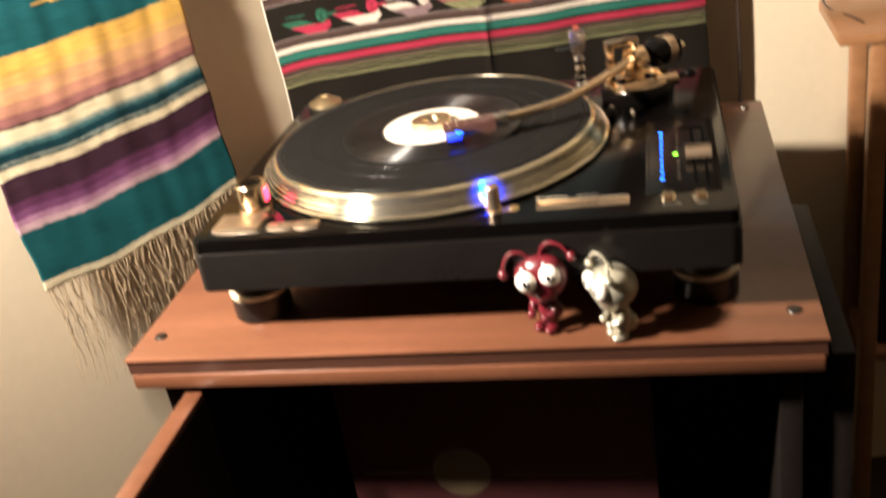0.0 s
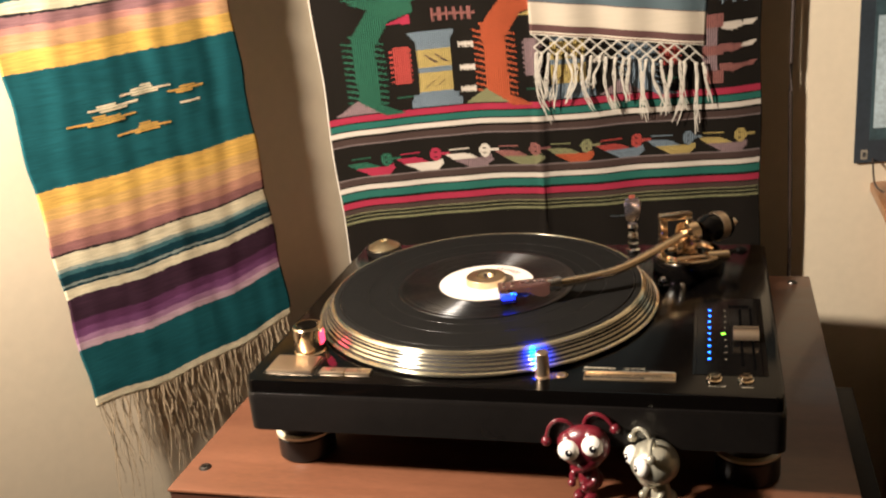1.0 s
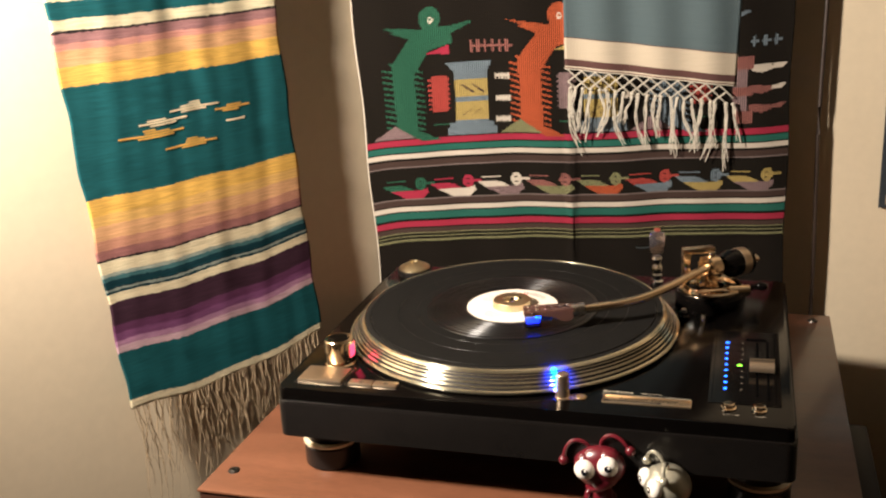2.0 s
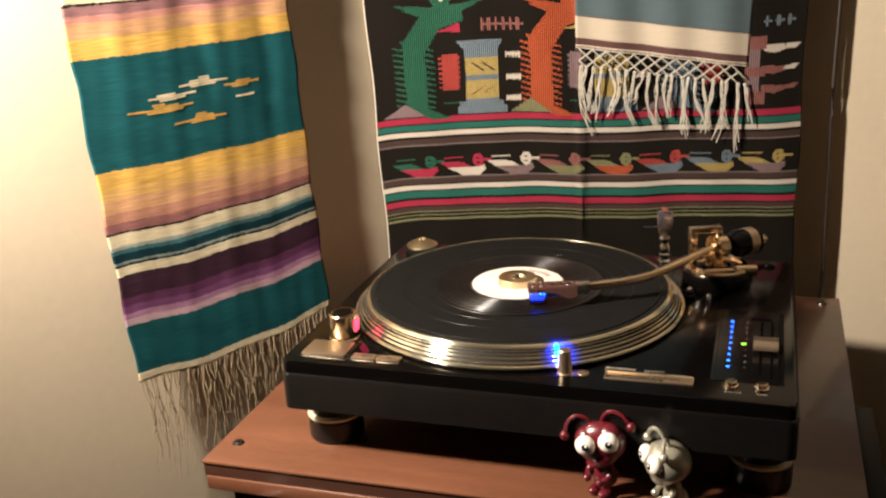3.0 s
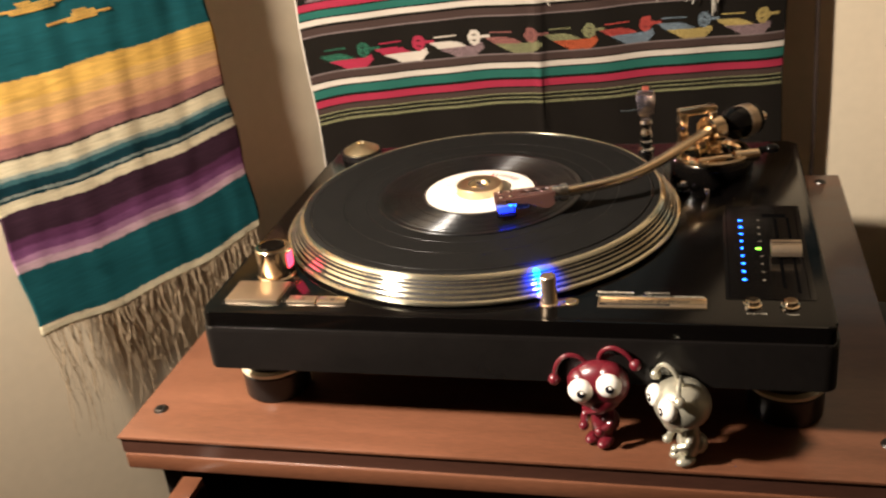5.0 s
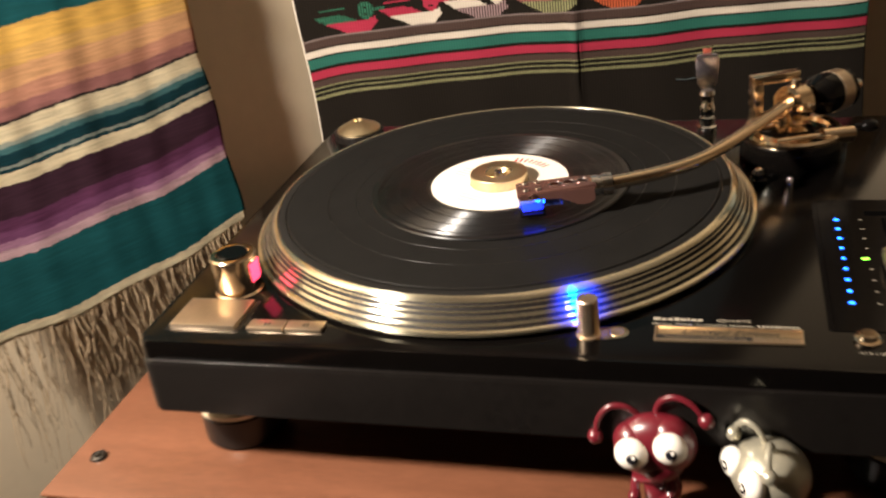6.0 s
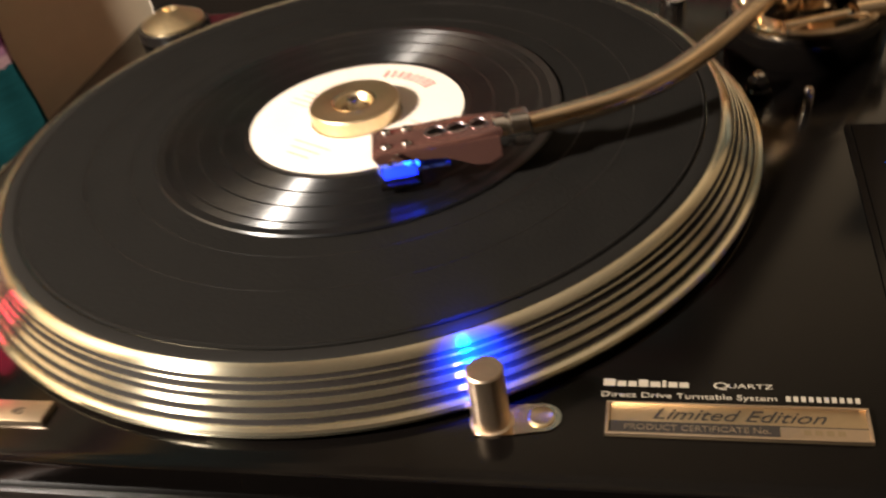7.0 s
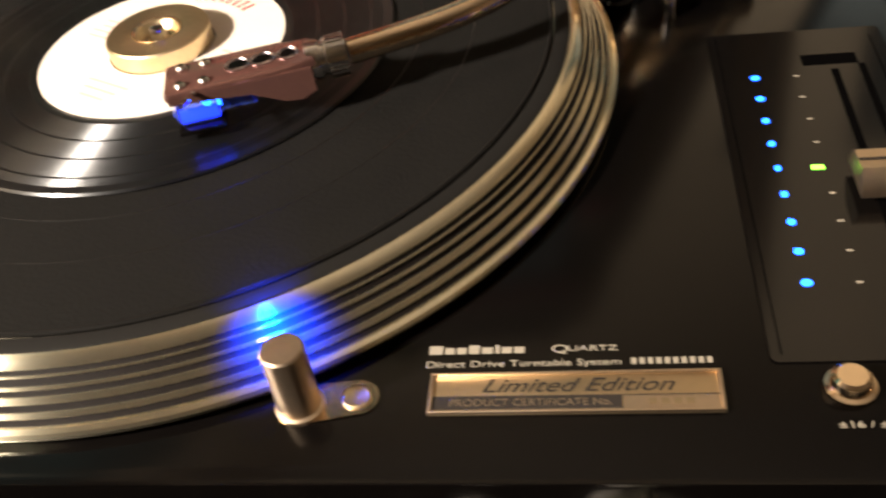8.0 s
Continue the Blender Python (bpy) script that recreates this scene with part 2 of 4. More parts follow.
def rounded(x0, x1, y0, y1, r, n=6):
    out = []
    for cx, cy, a0 in ((x1 - r, y0 + r, -90), (x1 - r, y1 - r, 0), (x0 + r, y1 - r, 90), (x0 + r, y0 + r, 180)):
        out += [(cx + r * math.cos(radians(a0 + 90 * k / n)), cy + r * math.sin(radians(a0 + 90 * k / n))) for k in range(n + 1)]
    return out


# ---------------------------------------------------------------- room
TOP = 0.70                                   # height of the cabinet top
SER_AT, SER_TURN = (-0.489, 0.127), 59.66     # line of the blanket by the slanting wall
TAP_AT, TAP_TURN = (-0.307, 0.472), 10.6      # line of the tapestry across the corner


def wall(name, a, b, thick, z0=0.0, z1=2.45):
    """A wall from a to b; the room lies to the right of that way, the thickness to its left."""
    ax, ay = a
    bx, by = b
    length = math.hypot(bx - ax, by - ay)
    bm = box(0, length, 0, thick, z0, z1)
    ob = mesh_ob(name, bm, WALL, False)
    ob.matrix_basis = pose(ax, ay, 0, 0, 0, math.degrees(math.atan2(by - ay, bx - ax)))
    return tagged(ob, "beige painted plaster wall in warm lamplight", "wall", kind="structure")


LW = Vector((-0.5106, 0.1396))
LD = Vector((0.505, 0.863))
BW = Vector((0.228, 0.625))
BD = Vector((0.983, 0.184))
det = LD.x * (-BD.y) + BD.x * LD.y
s = ((BW.x - LW.x) * (-BD.y) + BD.x * (BW.y - LW.y)) / det
CORNER = LW + s * LD
LEFT_END = LW - 5.2 * LD
RIGHT_END = BW + 3.6 * BD
BACK_R = Vector((RIGHT_END.x, -4.60))
wall("wall_west", LEFT_END, CORNER, 0.1)
wall("wall_north", CORNER, RIGHT_END, 0.1)
# two unseen walls that close the room so the lamplight bounces back
wall("bounce_wall_east", RIGHT_END, BACK_R, 0.1)
wall("bounce_wall_south", BACK_R, LEFT_END, 0.1)
floor = tagged(mesh_ob("floor", prism([CORNER + Vector((-.1, .2)), LEFT_END + Vector((-.2, -.2)), BACK_R + Vector((.2, -.2)), RIGHT_END + Vector((.2, .2))], -0.1, 0.0), CARPET, False), "dark brown carpet in deep shadow", "floor", kind="structure")
# ceiling out of view, added for bounced fill light
ceiling = tagged(mesh_ob("ceiling", prism([CORNER + Vector((-.1, .2)), LEFT_END + Vector((-.2, -.2)), BACK_R + Vector((.2, -.2)), RIGHT_END + Vector((.2, .2))], 2.45, 2.55), CEIL, False), "plain off-white painted ceiling out of view, added to bounce light", "ceiling", kind="structure")

# ---------------------------------------------------------------- cabinet
cabinet = tagged(empty("record_cabinet", (0, 0, 0)), "cherry wood laminate record cabinet with doors standing open", "cabinet")
part("top_board", box(-0.303, 0.283, -0.047, 0.478, 0.6972, TOP, 0.0008), WOOD, cabinet, "reddish cherry wood top")
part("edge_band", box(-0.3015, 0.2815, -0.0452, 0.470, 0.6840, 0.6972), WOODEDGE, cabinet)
part("moulding", box(-0.300, 0.280, -0.0475, 0.470, 0.6700, 0.6840, 0.002), WOOD, cabinet)
# inner panels and door face near black: the cabinet's inner shade put into colour
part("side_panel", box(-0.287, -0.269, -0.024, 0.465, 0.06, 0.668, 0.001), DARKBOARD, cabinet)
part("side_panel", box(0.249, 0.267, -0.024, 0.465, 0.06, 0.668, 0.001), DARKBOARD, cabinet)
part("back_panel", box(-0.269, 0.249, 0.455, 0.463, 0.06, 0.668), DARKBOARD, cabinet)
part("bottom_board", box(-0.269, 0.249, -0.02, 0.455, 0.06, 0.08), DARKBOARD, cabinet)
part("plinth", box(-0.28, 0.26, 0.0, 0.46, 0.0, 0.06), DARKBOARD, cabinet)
doorL = part("door", box(-0.2545, -0.2375, -0.315, -0.046, 0.07, 0.665, 0.001), WOOD, cabinet, "open door with a pale wood edge")
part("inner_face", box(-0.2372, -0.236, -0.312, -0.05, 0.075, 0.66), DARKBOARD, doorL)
# the other door, coloured near black because it stands in shadow
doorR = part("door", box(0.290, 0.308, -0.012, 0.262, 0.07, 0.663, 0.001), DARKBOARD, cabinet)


def screw(at):
    bm = lathe([(0, 0.0012), (0.0015, 0.0012), (0.0035, 0.0022), (0.0052, 0.0016), (0.006, 0.0), (0.0055, -0.001)], 20)
    box(-0.0032, 0.0032, -0.0006, 0.0006, 0.0008, 0.0024, bm=bm)
    box(-0.0006, 0.0006, -0.0032, 0.0032, 0.0008, 0.0024, bm=bm)
    ob = part("screw", bm, STEEL, cabinet, "dark steel cross-head screw")
    ob.location = at
    return ob


for p in ((-0.284, -0.009), (0.262, -0.005), (0.262, 0.457), (-0.284, 0.457)):
    screw((*p, TOP))

# a record sleeve leaning inside
sleeve = tagged(empty("record_sleeve", (-0.01, 0.06, 0.081)), "maroon record sleeve with a tan round emblem, in the dark cabinet", "record sleeve")
part("cover", box(-0.155, 0.155, 0, 0.006, 0, 0.525, 0.001), MAROON, sleeve)
part("emblem", lathe(disc_profile(0.030, 0, 0.0006), 32), TAN, sleeve).matrix_basis = pose(-0.038, 0, 0.404, 90)
part("printed_line", box(-0.14, -0.065, -0.0006, 0, 0.402, 0.4045), TAN, sleeve)
part("printed_line", box(0.005, 0.14, -0.0006, 0, 0.400, 0.4025), TAN, sleeve)

# ---------------------------------------------------------------- turntable
tt = tagged(empty("turntable", (0, 0, TOP)), "glossy black direct-drive turntable with gold fittings, switched on", "turntable")
DZ = 0.099                                    # deck height over the cabinet
deck = part("deck", prism(rounded(-0.222, 0.222, -0.021, 0.320, 0.007), 0.0870, DZ, bevel=0.0026), PIANO, tt, "piano black top deck")
base = part("base", prism(rounded(-0.2240, 0.2240, -0.0232, 0.3220, 0.010), 0.052, 0.0868, bevel=0.0030), RUBBER, tt, "black rubber lower base")
PC = (-0.0425, 0.1535)


def foot(x, y):
    ft = part("foot", lathe([(0, 0), (0.0245, 0), (0.0265, 0.002), (0.0265, 0.021), (0.0245, 0.0235), (0.024, 0.0235), (0.0225, 0.0285), (0.0225, 0.054), (0, 0.054)], 40, (x, y, 0)), RUBBER, tt, "black rubber foot")
    part("ring", lathe([(0.0243, 0.0236), (0.0272, 0.0236), (0.0272, 0.0262), (0.0230, 0.0272)], 40, (x, y, 0), True), RINGCREAM, ft, "thin gold ring")


for x in (-0.197, 0.197):
    for y in (0.032, 0.270):
        foot(x, y)

# platter with turned bands: a sloping rim cut by five dark grooves
RIM_R, RIM_Z, RIM_DR, RIM_DZ = 0.1512, 0.1178, 0.0096, -0.0128
CUTS = ((0.096, 0.180), (0.234, 0.360), (0.436, 0.530), (0.670, 0.787), (0.905, 1.020))


def rim(q, out=0.0):
    """A point of the sloping rim, q from its upper to its lower edge, out along its normal."""
    return (RIM_R + q * RIM_DR + 0.8 * out, RIM_Z + q * RIM_DZ + 0.6 * out)


prof = [(0.02, 0.1012), (0.1622, 0.1012), (0.1634, 0.1018), (0.1638, 0.1032), (0.1633, 0.1043), (0.1618, 0.1049), rim(1.035, -0.0001)]
for c0, c1 in CUTS[::-1]:
    prof += [rim(c1 + 0.012, 0), rim(c1, -0.0003), rim(c1 - 0.012, -0.0009), rim(c0 + 0.012, -0.0009), rim(c0, -0.0003), rim(c0 - 0.012, 0)]
prof += [rim(0.03, 0.0), (RIM_R - 0.0010, RIM_Z + 0.0009), (0.1486, RIM_Z + 0.0014), (0.1480, RIM_Z + 0.0010), (0.1478, RIM_Z + 0.0002), (0.02, RIM_Z + 0.0002)]
PTOP = RIM_Z + 0.0002
platter = part("platter", lathe(prof, 180, (*PC, 0)), PLATTER, tt, "turned gold platter rim")
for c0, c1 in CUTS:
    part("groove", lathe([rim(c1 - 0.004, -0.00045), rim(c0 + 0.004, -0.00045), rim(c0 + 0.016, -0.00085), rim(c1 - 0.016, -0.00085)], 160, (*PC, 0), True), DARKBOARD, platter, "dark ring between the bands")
part("rubber_ring", lathe([(0.1424, PTOP - 0.0002), (0.1476, PTOP - 0.0002), (0.1476, PTOP + 0.0006), (0.1470, PTOP + 0.0009), (0.1428, PTOP + 0.0009), (0.1424, PTOP + 0.0006)], 160, (*PC, 0), True), MATRUBBER, platter, "dark rubber ring inside the rim")
# ---- buttons and controls
part("start_button", box(-0.208, -0.1665, -0.006, 0.024, DZ - 0.001, DZ + 0.0028, 0.0006), GOLDSOFT, tt, "square brushed gold start button")
part("button_recess", box(-0.2105, -0.164, -0.0085, 0.0265, DZ - 0.002, DZ + 0.0002), RUBBER, tt)
for x0 in (-0.159, -0.1355):
    part("speed_button", box(x0, x0 + 0.0222, -0.006, 0.0035, DZ - 0.001, DZ + 0.0022, 0.0005), GOLDSOFT, tt, "narrow gold speed button")
words("speed_mark", "33", (-0.1495, -0.0032, DZ + 0.0023), 0.0032, INK, tt)
words("speed_mark", "45", (-0.1260, -0.0032, DZ + 0.0023), 0.0032, INK, tt)

# strobe turret with the red lamp window
SX, SY = -0.184, 0.040
turret = part("strobe_turret", lathe([(0, DZ), (0.0150, DZ), (0.0150, DZ + 0.001), (0.0138, DZ + 0.002), (0.0138, DZ + 0.0240), (0.0130, DZ + 0.0250), (0.0105, DZ + 0.0252), (0.0100, DZ + 0.0235), (0, DZ + 0.0232)], 40, (SX, SY, 0)), GOLD, tt, "gold strobe turret with a power switch on top")
part("power_switch", lathe([(0, DZ + 0.0233), (0.0092, DZ + 0.0233), (0.0095, DZ + 0.0250), (0.0085, DZ + 0.0258), (0, DZ + 0.0254)], 32, (SX, SY, 0)), PIANO, turret)
bm = bmesh.new()
a0 = radians(2)
for k in range(9):
    a = a0 + radians(-26 + k * 6.5)
    for z in (DZ + 0.0085, DZ + 0.0205):
        bm.verts.new((SX + 0.0142 * math.cos(a), SY + 0.0142 * math.sin(a), z))
bm.verts.ensure_lookup_table()
for k in range(8):
    bm.faces.new((bm.verts[2 * k], bm.verts[2 * k + 2], bm.verts[2 * k + 3], bm.verts[2 * k + 1]))
part("lamp_window", bm, RED, turret, "glowing red strobe window")

# target light: gold post on a tab
post = part("target_light", lathe([(0, DZ), (0.0066, DZ), (0.0066, DZ + 0.0012), (0.0057, DZ + 0.0016), (0.0057, DZ + 0.0217), (0.0052, DZ + 0.0223), (0, DZ + 0.0223)], 32, (0.0345, 0.0030, 0)), GOLDSOFT, tt, "round gold pop-up target light")
tabshape = [(0.0300, -0.0030), (0.0360, -0.0032)] + [(0.0495 + 0.0056 * math.cos(radians(a)), 0.0052 + 0.0056 * math.sin(radians(a))) for a in range(-90, 91, 15)] + [(0.0400, 0.0100), (0.0300, 0.0085)]
part("tab", prism(tabshape, DZ, DZ + 0.0007), GOLD, post, "polished gold tab")
part("push_pin", lathe([(0.0, DZ + 0.0009), (0.0026, DZ + 0.0009), (0.0034, DZ + 0.0014), (0.0040, DZ + 0.0011), (0.0040, DZ + 0.0007), (0, DZ + 0.0007)], 24, (0.0490, 0.0052, 0)), BRASS, post)
part("lens", ball(0.0011, (0.0320, 0.0082, DZ + 0.0205)), BLUE, post, "blue light emitting lens")

# name plate and print
PX0, PX1, PY0, PY1 = 0.068, 0.141, -0.0008, 0.0122
plate = part("name_plate", box(PX0, PX1, PY0, PY1, DZ, DZ + 0.0008, 0.0003), PLATEGOLD, tt, "engraved gold name plate")
rim = box(PX0, PX1, PY0, PY0 + 0.0010, DZ + 0.0006, DZ + 0.0016, 0.0003)
box(PX0, PX1, PY1 - 0.0007, PY1, DZ + 0.0006, DZ + 0.0016, 0.0002, bm=rim)
box(PX0, PX0 + 0.0010, PY0 + 0.0010, PY1 - 0.0007, DZ + 0.0006, DZ + 0.0016, 0.0003, bm=rim)
box(PX1 - 0.0010, PX1, PY0 + 0.0010, PY1 - 0.0007, DZ + 0.0006, DZ + 0.0016, 0.0003, bm=rim)
part("plate_rim", rim, GOLDSOFT, plate)
part("dark_strip", box(PX0 + 0.0010, 0.1165, PY0 + 0.0011, PY0 + 0.0056, DZ + 0.0008, DZ + 0.00095), INK, plate)
part("fine_line", box(0.1165, PX1 - 0.0010, PY0 + 0.0053, PY0 + 0.0056, DZ + 0.0008, DZ + 0.00095), INK, plate)
part("number_field", box(0.1168, PX1 - 0.0012, PY0 + 0.0012, PY0 + 0.0052, DZ + 0.0008, DZ + 0.00098), GOLDSOFT, plate, "pale gold number field")
words("engraving", "Limited Edition", (0.0815, PY0 + 0.0068, DZ + 0.00090), 0.0044, INK, plate, 0.048, 0.45)
words("engraving", "PRODUCT CERTIFICATE No.", (PX0 + 0.0055, PY0 + 0.0024, DZ + 0.00100), 0.0022, GOLDSOFT, plate, 0.0405)
for k in range(4):
    part("number_bar", box(0.1228 + k * 0.0030, 0.1248 + k * 0.0030, PY0 + 0.0024, PY0 + 0.0042, DZ + 0.0009, DZ + 0.00108), PLATEGOLD, plate)
for x0, w, hgt in ((0.0, 0.0036, 0.0030), (0.0042, 0.0026, 0.0022), (0.0074, 0.0026, 0.0022), (0.0106, 0.0028, 0.0030), (0.0140, 0.0030, 0.0022), (0.0176, 0.0011, 0.0029), (0.0193, 0.0027, 0.0022), (0.0226, 0.0027, 0.0022)):
    part("maker_mark", box(0.0665 + x0, 0.0665 + x0 + w, 0.0198, 0.0198 + hgt, DZ, DZ + 0.0001), SILK, tt)
words("print", "Q", (0.0990, 0.0197, DZ + 0.0001), 0.0027, SILK, tt, 0.0042)
words("print", "UARTZ", (0.1032, 0.0201, DZ + 0.0001), 0.0019, SILK, tt, 0.0128)
words("print", "Direct Drive Turntable System", (0.0662, 0.0152, DZ + 0.0001), 0.0022, SILK, tt, 0.0505)
for k in range(10):
    part("model_mark", box(0.1192 + k * 0.0021, 0.1205 + k * 0.0021, 0.0153, 0.0174, DZ, DZ + 0.0001), SILK, tt)
part("maker_label", box(-0.060, -0.040, 0.292, 0.298, DZ, DZ + 0.0003), GOLDSOFT, tt)

# pitch panel
panel = part("pitch_panel", prism(rounded(0.1535, 0.2120, 0.0145, 0.1700, 0.002), DZ, DZ + 0.0006), SATIN, tt, "satin black pitch panel")
ZP = DZ + 0.0006
# slots and grooves are not cut: near-black plates carry the shade inside them
part("panel_groove", box(0.1560, 0.1564, 0.0170, 0.1680, ZP, ZP + 0.0001), VOID, panel)
part("slot", box(0.2008, 0.2030, 0.0240, 0.1465, ZP, ZP + 0.00012), VOID, panel)
part("slot", box(0.1915, 0.1940, 0.0300, 0.1440, ZP, ZP + 0.00012), VOID, panel)
part("panel_line", box(0.2078, 0.2082, 0.0170, 0.1640, ZP, ZP + 0.0002), VOID, panel)
for k in range(9):
    y = 0.1410 - k * 0.01237
    h = 0.68 + 0.42 * abs(k - 4) / 4
    part("blue_led_glow", prism([(0.1665 + 0.0014 * h * math.cos(radians(a)), y + 0.0013 * math.sin(radians(a))) for a in range(0, 360, 30)], ZP, ZP + 0.0003), BLUE, panel, "lit blue scale light")
for k in range(9):
    if k != 4:
        part("tick", box(0.1790, 0.1808, 0.1406 - k * 0.0124, 0.1414 - k * 0.0124, ZP, ZP + 0.0001), SILK, panel)
part("slot_head", box(0.1830, 0.2010, 0.1470, 0.1535, ZP, ZP + 0.0001), VOID, panel)
part("green_led", box(0.1762, 0.1798, 0.0903, 0.0921, ZP, ZP + 0.0003), GREEN, panel, "lit green centre light")
fader = bmesh.new()
arc = [(0.0812 + 0.0088 * math.cos(radians(q)), ZP + 0.003 + 0.0085 * math.sin(radians(q)) * (0.86 if 70 < q < 110 else 1.0)) for q in range(0, 181, 15)]
sides = [[fader.verts.new((x, y, z)) for y, z in arc] for x in (0.1862, 0.2070)]
for k in range(len(arc) - 1):
    fader.faces.new((sides[0][k], sides[1][k], sides[1][k + 1], sides[0][k + 1]))
fader.faces.new(sides[0])
fader.faces.new(sides[1])
fader.faces.new((sides[0][0], sides[0][-1], sides[1][-1], sides[1][0]))
slider = part("pitch_slider", fader, GOLDSOFT, panel, "brushed gold pitch slider")
part("slider_stem", box(0.1922, 0.1935, 0.078, 0.083, ZP, ZP + 0.0032), STEEL, slider)
part("slider_line", box(0.1864, 0.2068, 0.0807, 0.0817, ZP + 0.0098, ZP + 0.01045), INK, slider)
for x in (0.1705, 0.1945):
    part("reset_button", lathe([(0, DZ), (0.0062, DZ), (0.0062, DZ + 0.0015), (0.0050, DZ + 0.0019), (0.0046, DZ + 0.0045), (0.0036, DZ + 0.0052), (0, DZ + 0.0052)], 28, (x, 0.0062, 0)), GOLD, tt, "round polished gold button")
words("print", "\u00b116 / \u00b18", (0.1660, -0.0055, DZ + 0.0001), 0.0020, SILK, tt, 0.013)
words("print", "reset", (0.1912, -0.0055, DZ + 0.0001), 0.0018, SILK, tt, 0.008)

# ---- tonearm
AX, AY, AZ = 0.146, 0.250, 0.1385
arm_base = part("tonearm_base", lathe([(0, DZ), (0.0350, DZ), (0.0355, DZ + 0.001), (0.0355, DZ + 0.0130), (0.0345, DZ + 0.0150), (0.0300, DZ + 0.0155), (0, DZ + 0.0155)], 56, (AX, AY, 0)), PIANO, tt, "black height-adjust ring under the tonearm")
part("gold_collar", lathe([(0.0330, DZ + 0.0154), (0.0330, DZ + 0.0175), (0.0315, DZ + 0.0190), (0.0250, DZ + 0.0192), (0.0240, DZ + 0.0160)], 56, (AX, AY, 0), True), GOLD, arm_base, "polished gold collar")
part("pillar", lathe([(0, DZ + 0.015), (0.0130, DZ + 0.015), (0.0130, DZ + 0.020), (0.0085, DZ + 0.022), (0.0085, DZ + 0.030), (0.0110, DZ + 0.032), (0.0110, DZ + 0.034), (0, DZ + 0.034)], 36, (AX, AY, 0)), GOLD, arm_base, "polished gold pillar")

arm = part("tonearm", tube(smooth_path([(AX + 0.004, AY + 0.006, AZ), (AX - 0.008, AY - 0.016, AZ), (0.1265, 0.2125, AZ), (0.112, 0.1850, AZ), (0.0975, 0.1600, AZ), (0.0830, 0.1400, AZ), (0.0660, 0.1260, AZ), (0.0480, 0.1175, AZ - 0.0008), (0.0370, 0.1135, AZ - 0.0015)], 8), 0.0042, 20), GOLD, tt, "gold plated S-shaped tonearm")
HD = Vector((-0.970, -0.243, 0)).normalized()      # way of the headshell
HANG = math.degrees(math.atan2(HD.y, HD.x))
HM = pose(0.0350, 0.1130, AZ - 0.0018, 0, 2.0, HANG)     # local x runs to the shell's nose


def along(bm, m=None):
    bmesh.ops.transform(bm, matrix=HM if m is None else m, verts=bm.verts)
    return bm


UPX = pose(0, 0, 0, 0, 90)
col = bmesh.new()
join(col, lathe([(0, -0.0015), (0.0064, -0.0015), (0.0064, 0.0048), (0.0054, 0.0056), (0.0054, 0.0066), (0.0064, 0.0070), (0.0064, 0.0108), (0.0054, 0.0115), (0, 0.0115)], 28), UPX)
part("locking_collar", along(col), CHROME, arm, "ridged chrome locking collar")
for k in range(22):
    ridge = box(-0.0012, 0.0045, -0.0004, 0.0004, 0.0062, 0.0068)
    part("collar_ridge", along(ridge, HM @ pose(0, 0, 0, 360 * k / 22)), CHROME, arm)
shell = prism([(0.0085, -0.0062), (0.0200, -0.0088), (0.0545, -0.0092), (0.0560, -0.0078), (0.0560, 0.0078), (0.0545, 0.0092), (0.0200, 0.0088), (0.0085, 0.0062)], 0.0016, 0.0044, bevel=0.0007)
join(shell, box(0.0085, 0.0180, -0.0056, 0.0056, -0.0040, 0.0018, 0.0008))
headshell = part("headshell", along(shell), CLEAR, arm, "rose tinted mirror headshell with drilled holes")
for side in (-1, 1):                          # skirts that curve up towards the nose
    low = [(0.0100, -0.0050), (0.0150, -0.0072), (0.0200, -0.0066), (0.0250, -0.0040), (0.0300, -0.0016), (0.0400, -0.0004), (0.0550, 0.0004)]
    skirt = prism(low + [(0.0550, 0.0030), (0.0100, 0.0030)], 0, 0.0009)
    part("skirt", along(skirt, HM @ pose(0, side * 0.0088 + 0.00045, 0, 90)), CLEAR, headshell)
for x, rx in ((0.0165, 0.0030), (0.0245, 0.0036), (0.0325, 0.0036)):          # oval openings down the middle
    hole = lathe([(0.0, 0.00455), (0.0027, 0.00455), (0.0031, 0.00500), (0.0036, 0.00480), (0.0036, 0.0043), (0.0, 0.0043)], 20)
    for v in hole.verts:
        v.co.x = v.co.x * rx / 0.0030 + x
    part("bore", along(hole), SMOKE, headshell)
    well = lathe([(0, 0.00465), (0.0026, 0.00465), (0.0026, 0.00458), (0, 0.00458)], 20)
    for v in well.verts:
        v.co.x = v.co.x * rx / 0.0030 + x
    part("bore_floor", along(well), PIANO, headshell)
for x, y in ((0.0430, 0.0052), (0.0430, -0.0052), (0.0505, 0.0052), (0.0505, -0.0052)):
    part("mounting_screw", along(lathe([(0, 0.0056), (0.0012, 0.0058), (0.0019, 0.0050), (0.0019, 0.0042), (0, 0.0042)], 14, (x, y, 0))), CHROME, headshell)
part("finger_lift", along(tube([(0.046, 0.008, 0.003), (0.048, 0.014, 0.0045), (0.0485, 0.022, 0.0075)], 0.0008, 8)), CHROME, headshell)
cart = prism([(0.0290, 0.0012), (0.0290, -0.0060), (0.0400, -0.0060), (0.0430, -0.0085), (0.0540, -0.0085), (0.0555, -0.0040), (0.0520, 0.0012)], -0.0066, 0.0066, bevel=0.0006)
cartridge = part("cartridge", along(cart, HM @ pose(0, 0, 0, 90)), BLUEPLASTIC, arm, "clear cartridge lit blue from within")
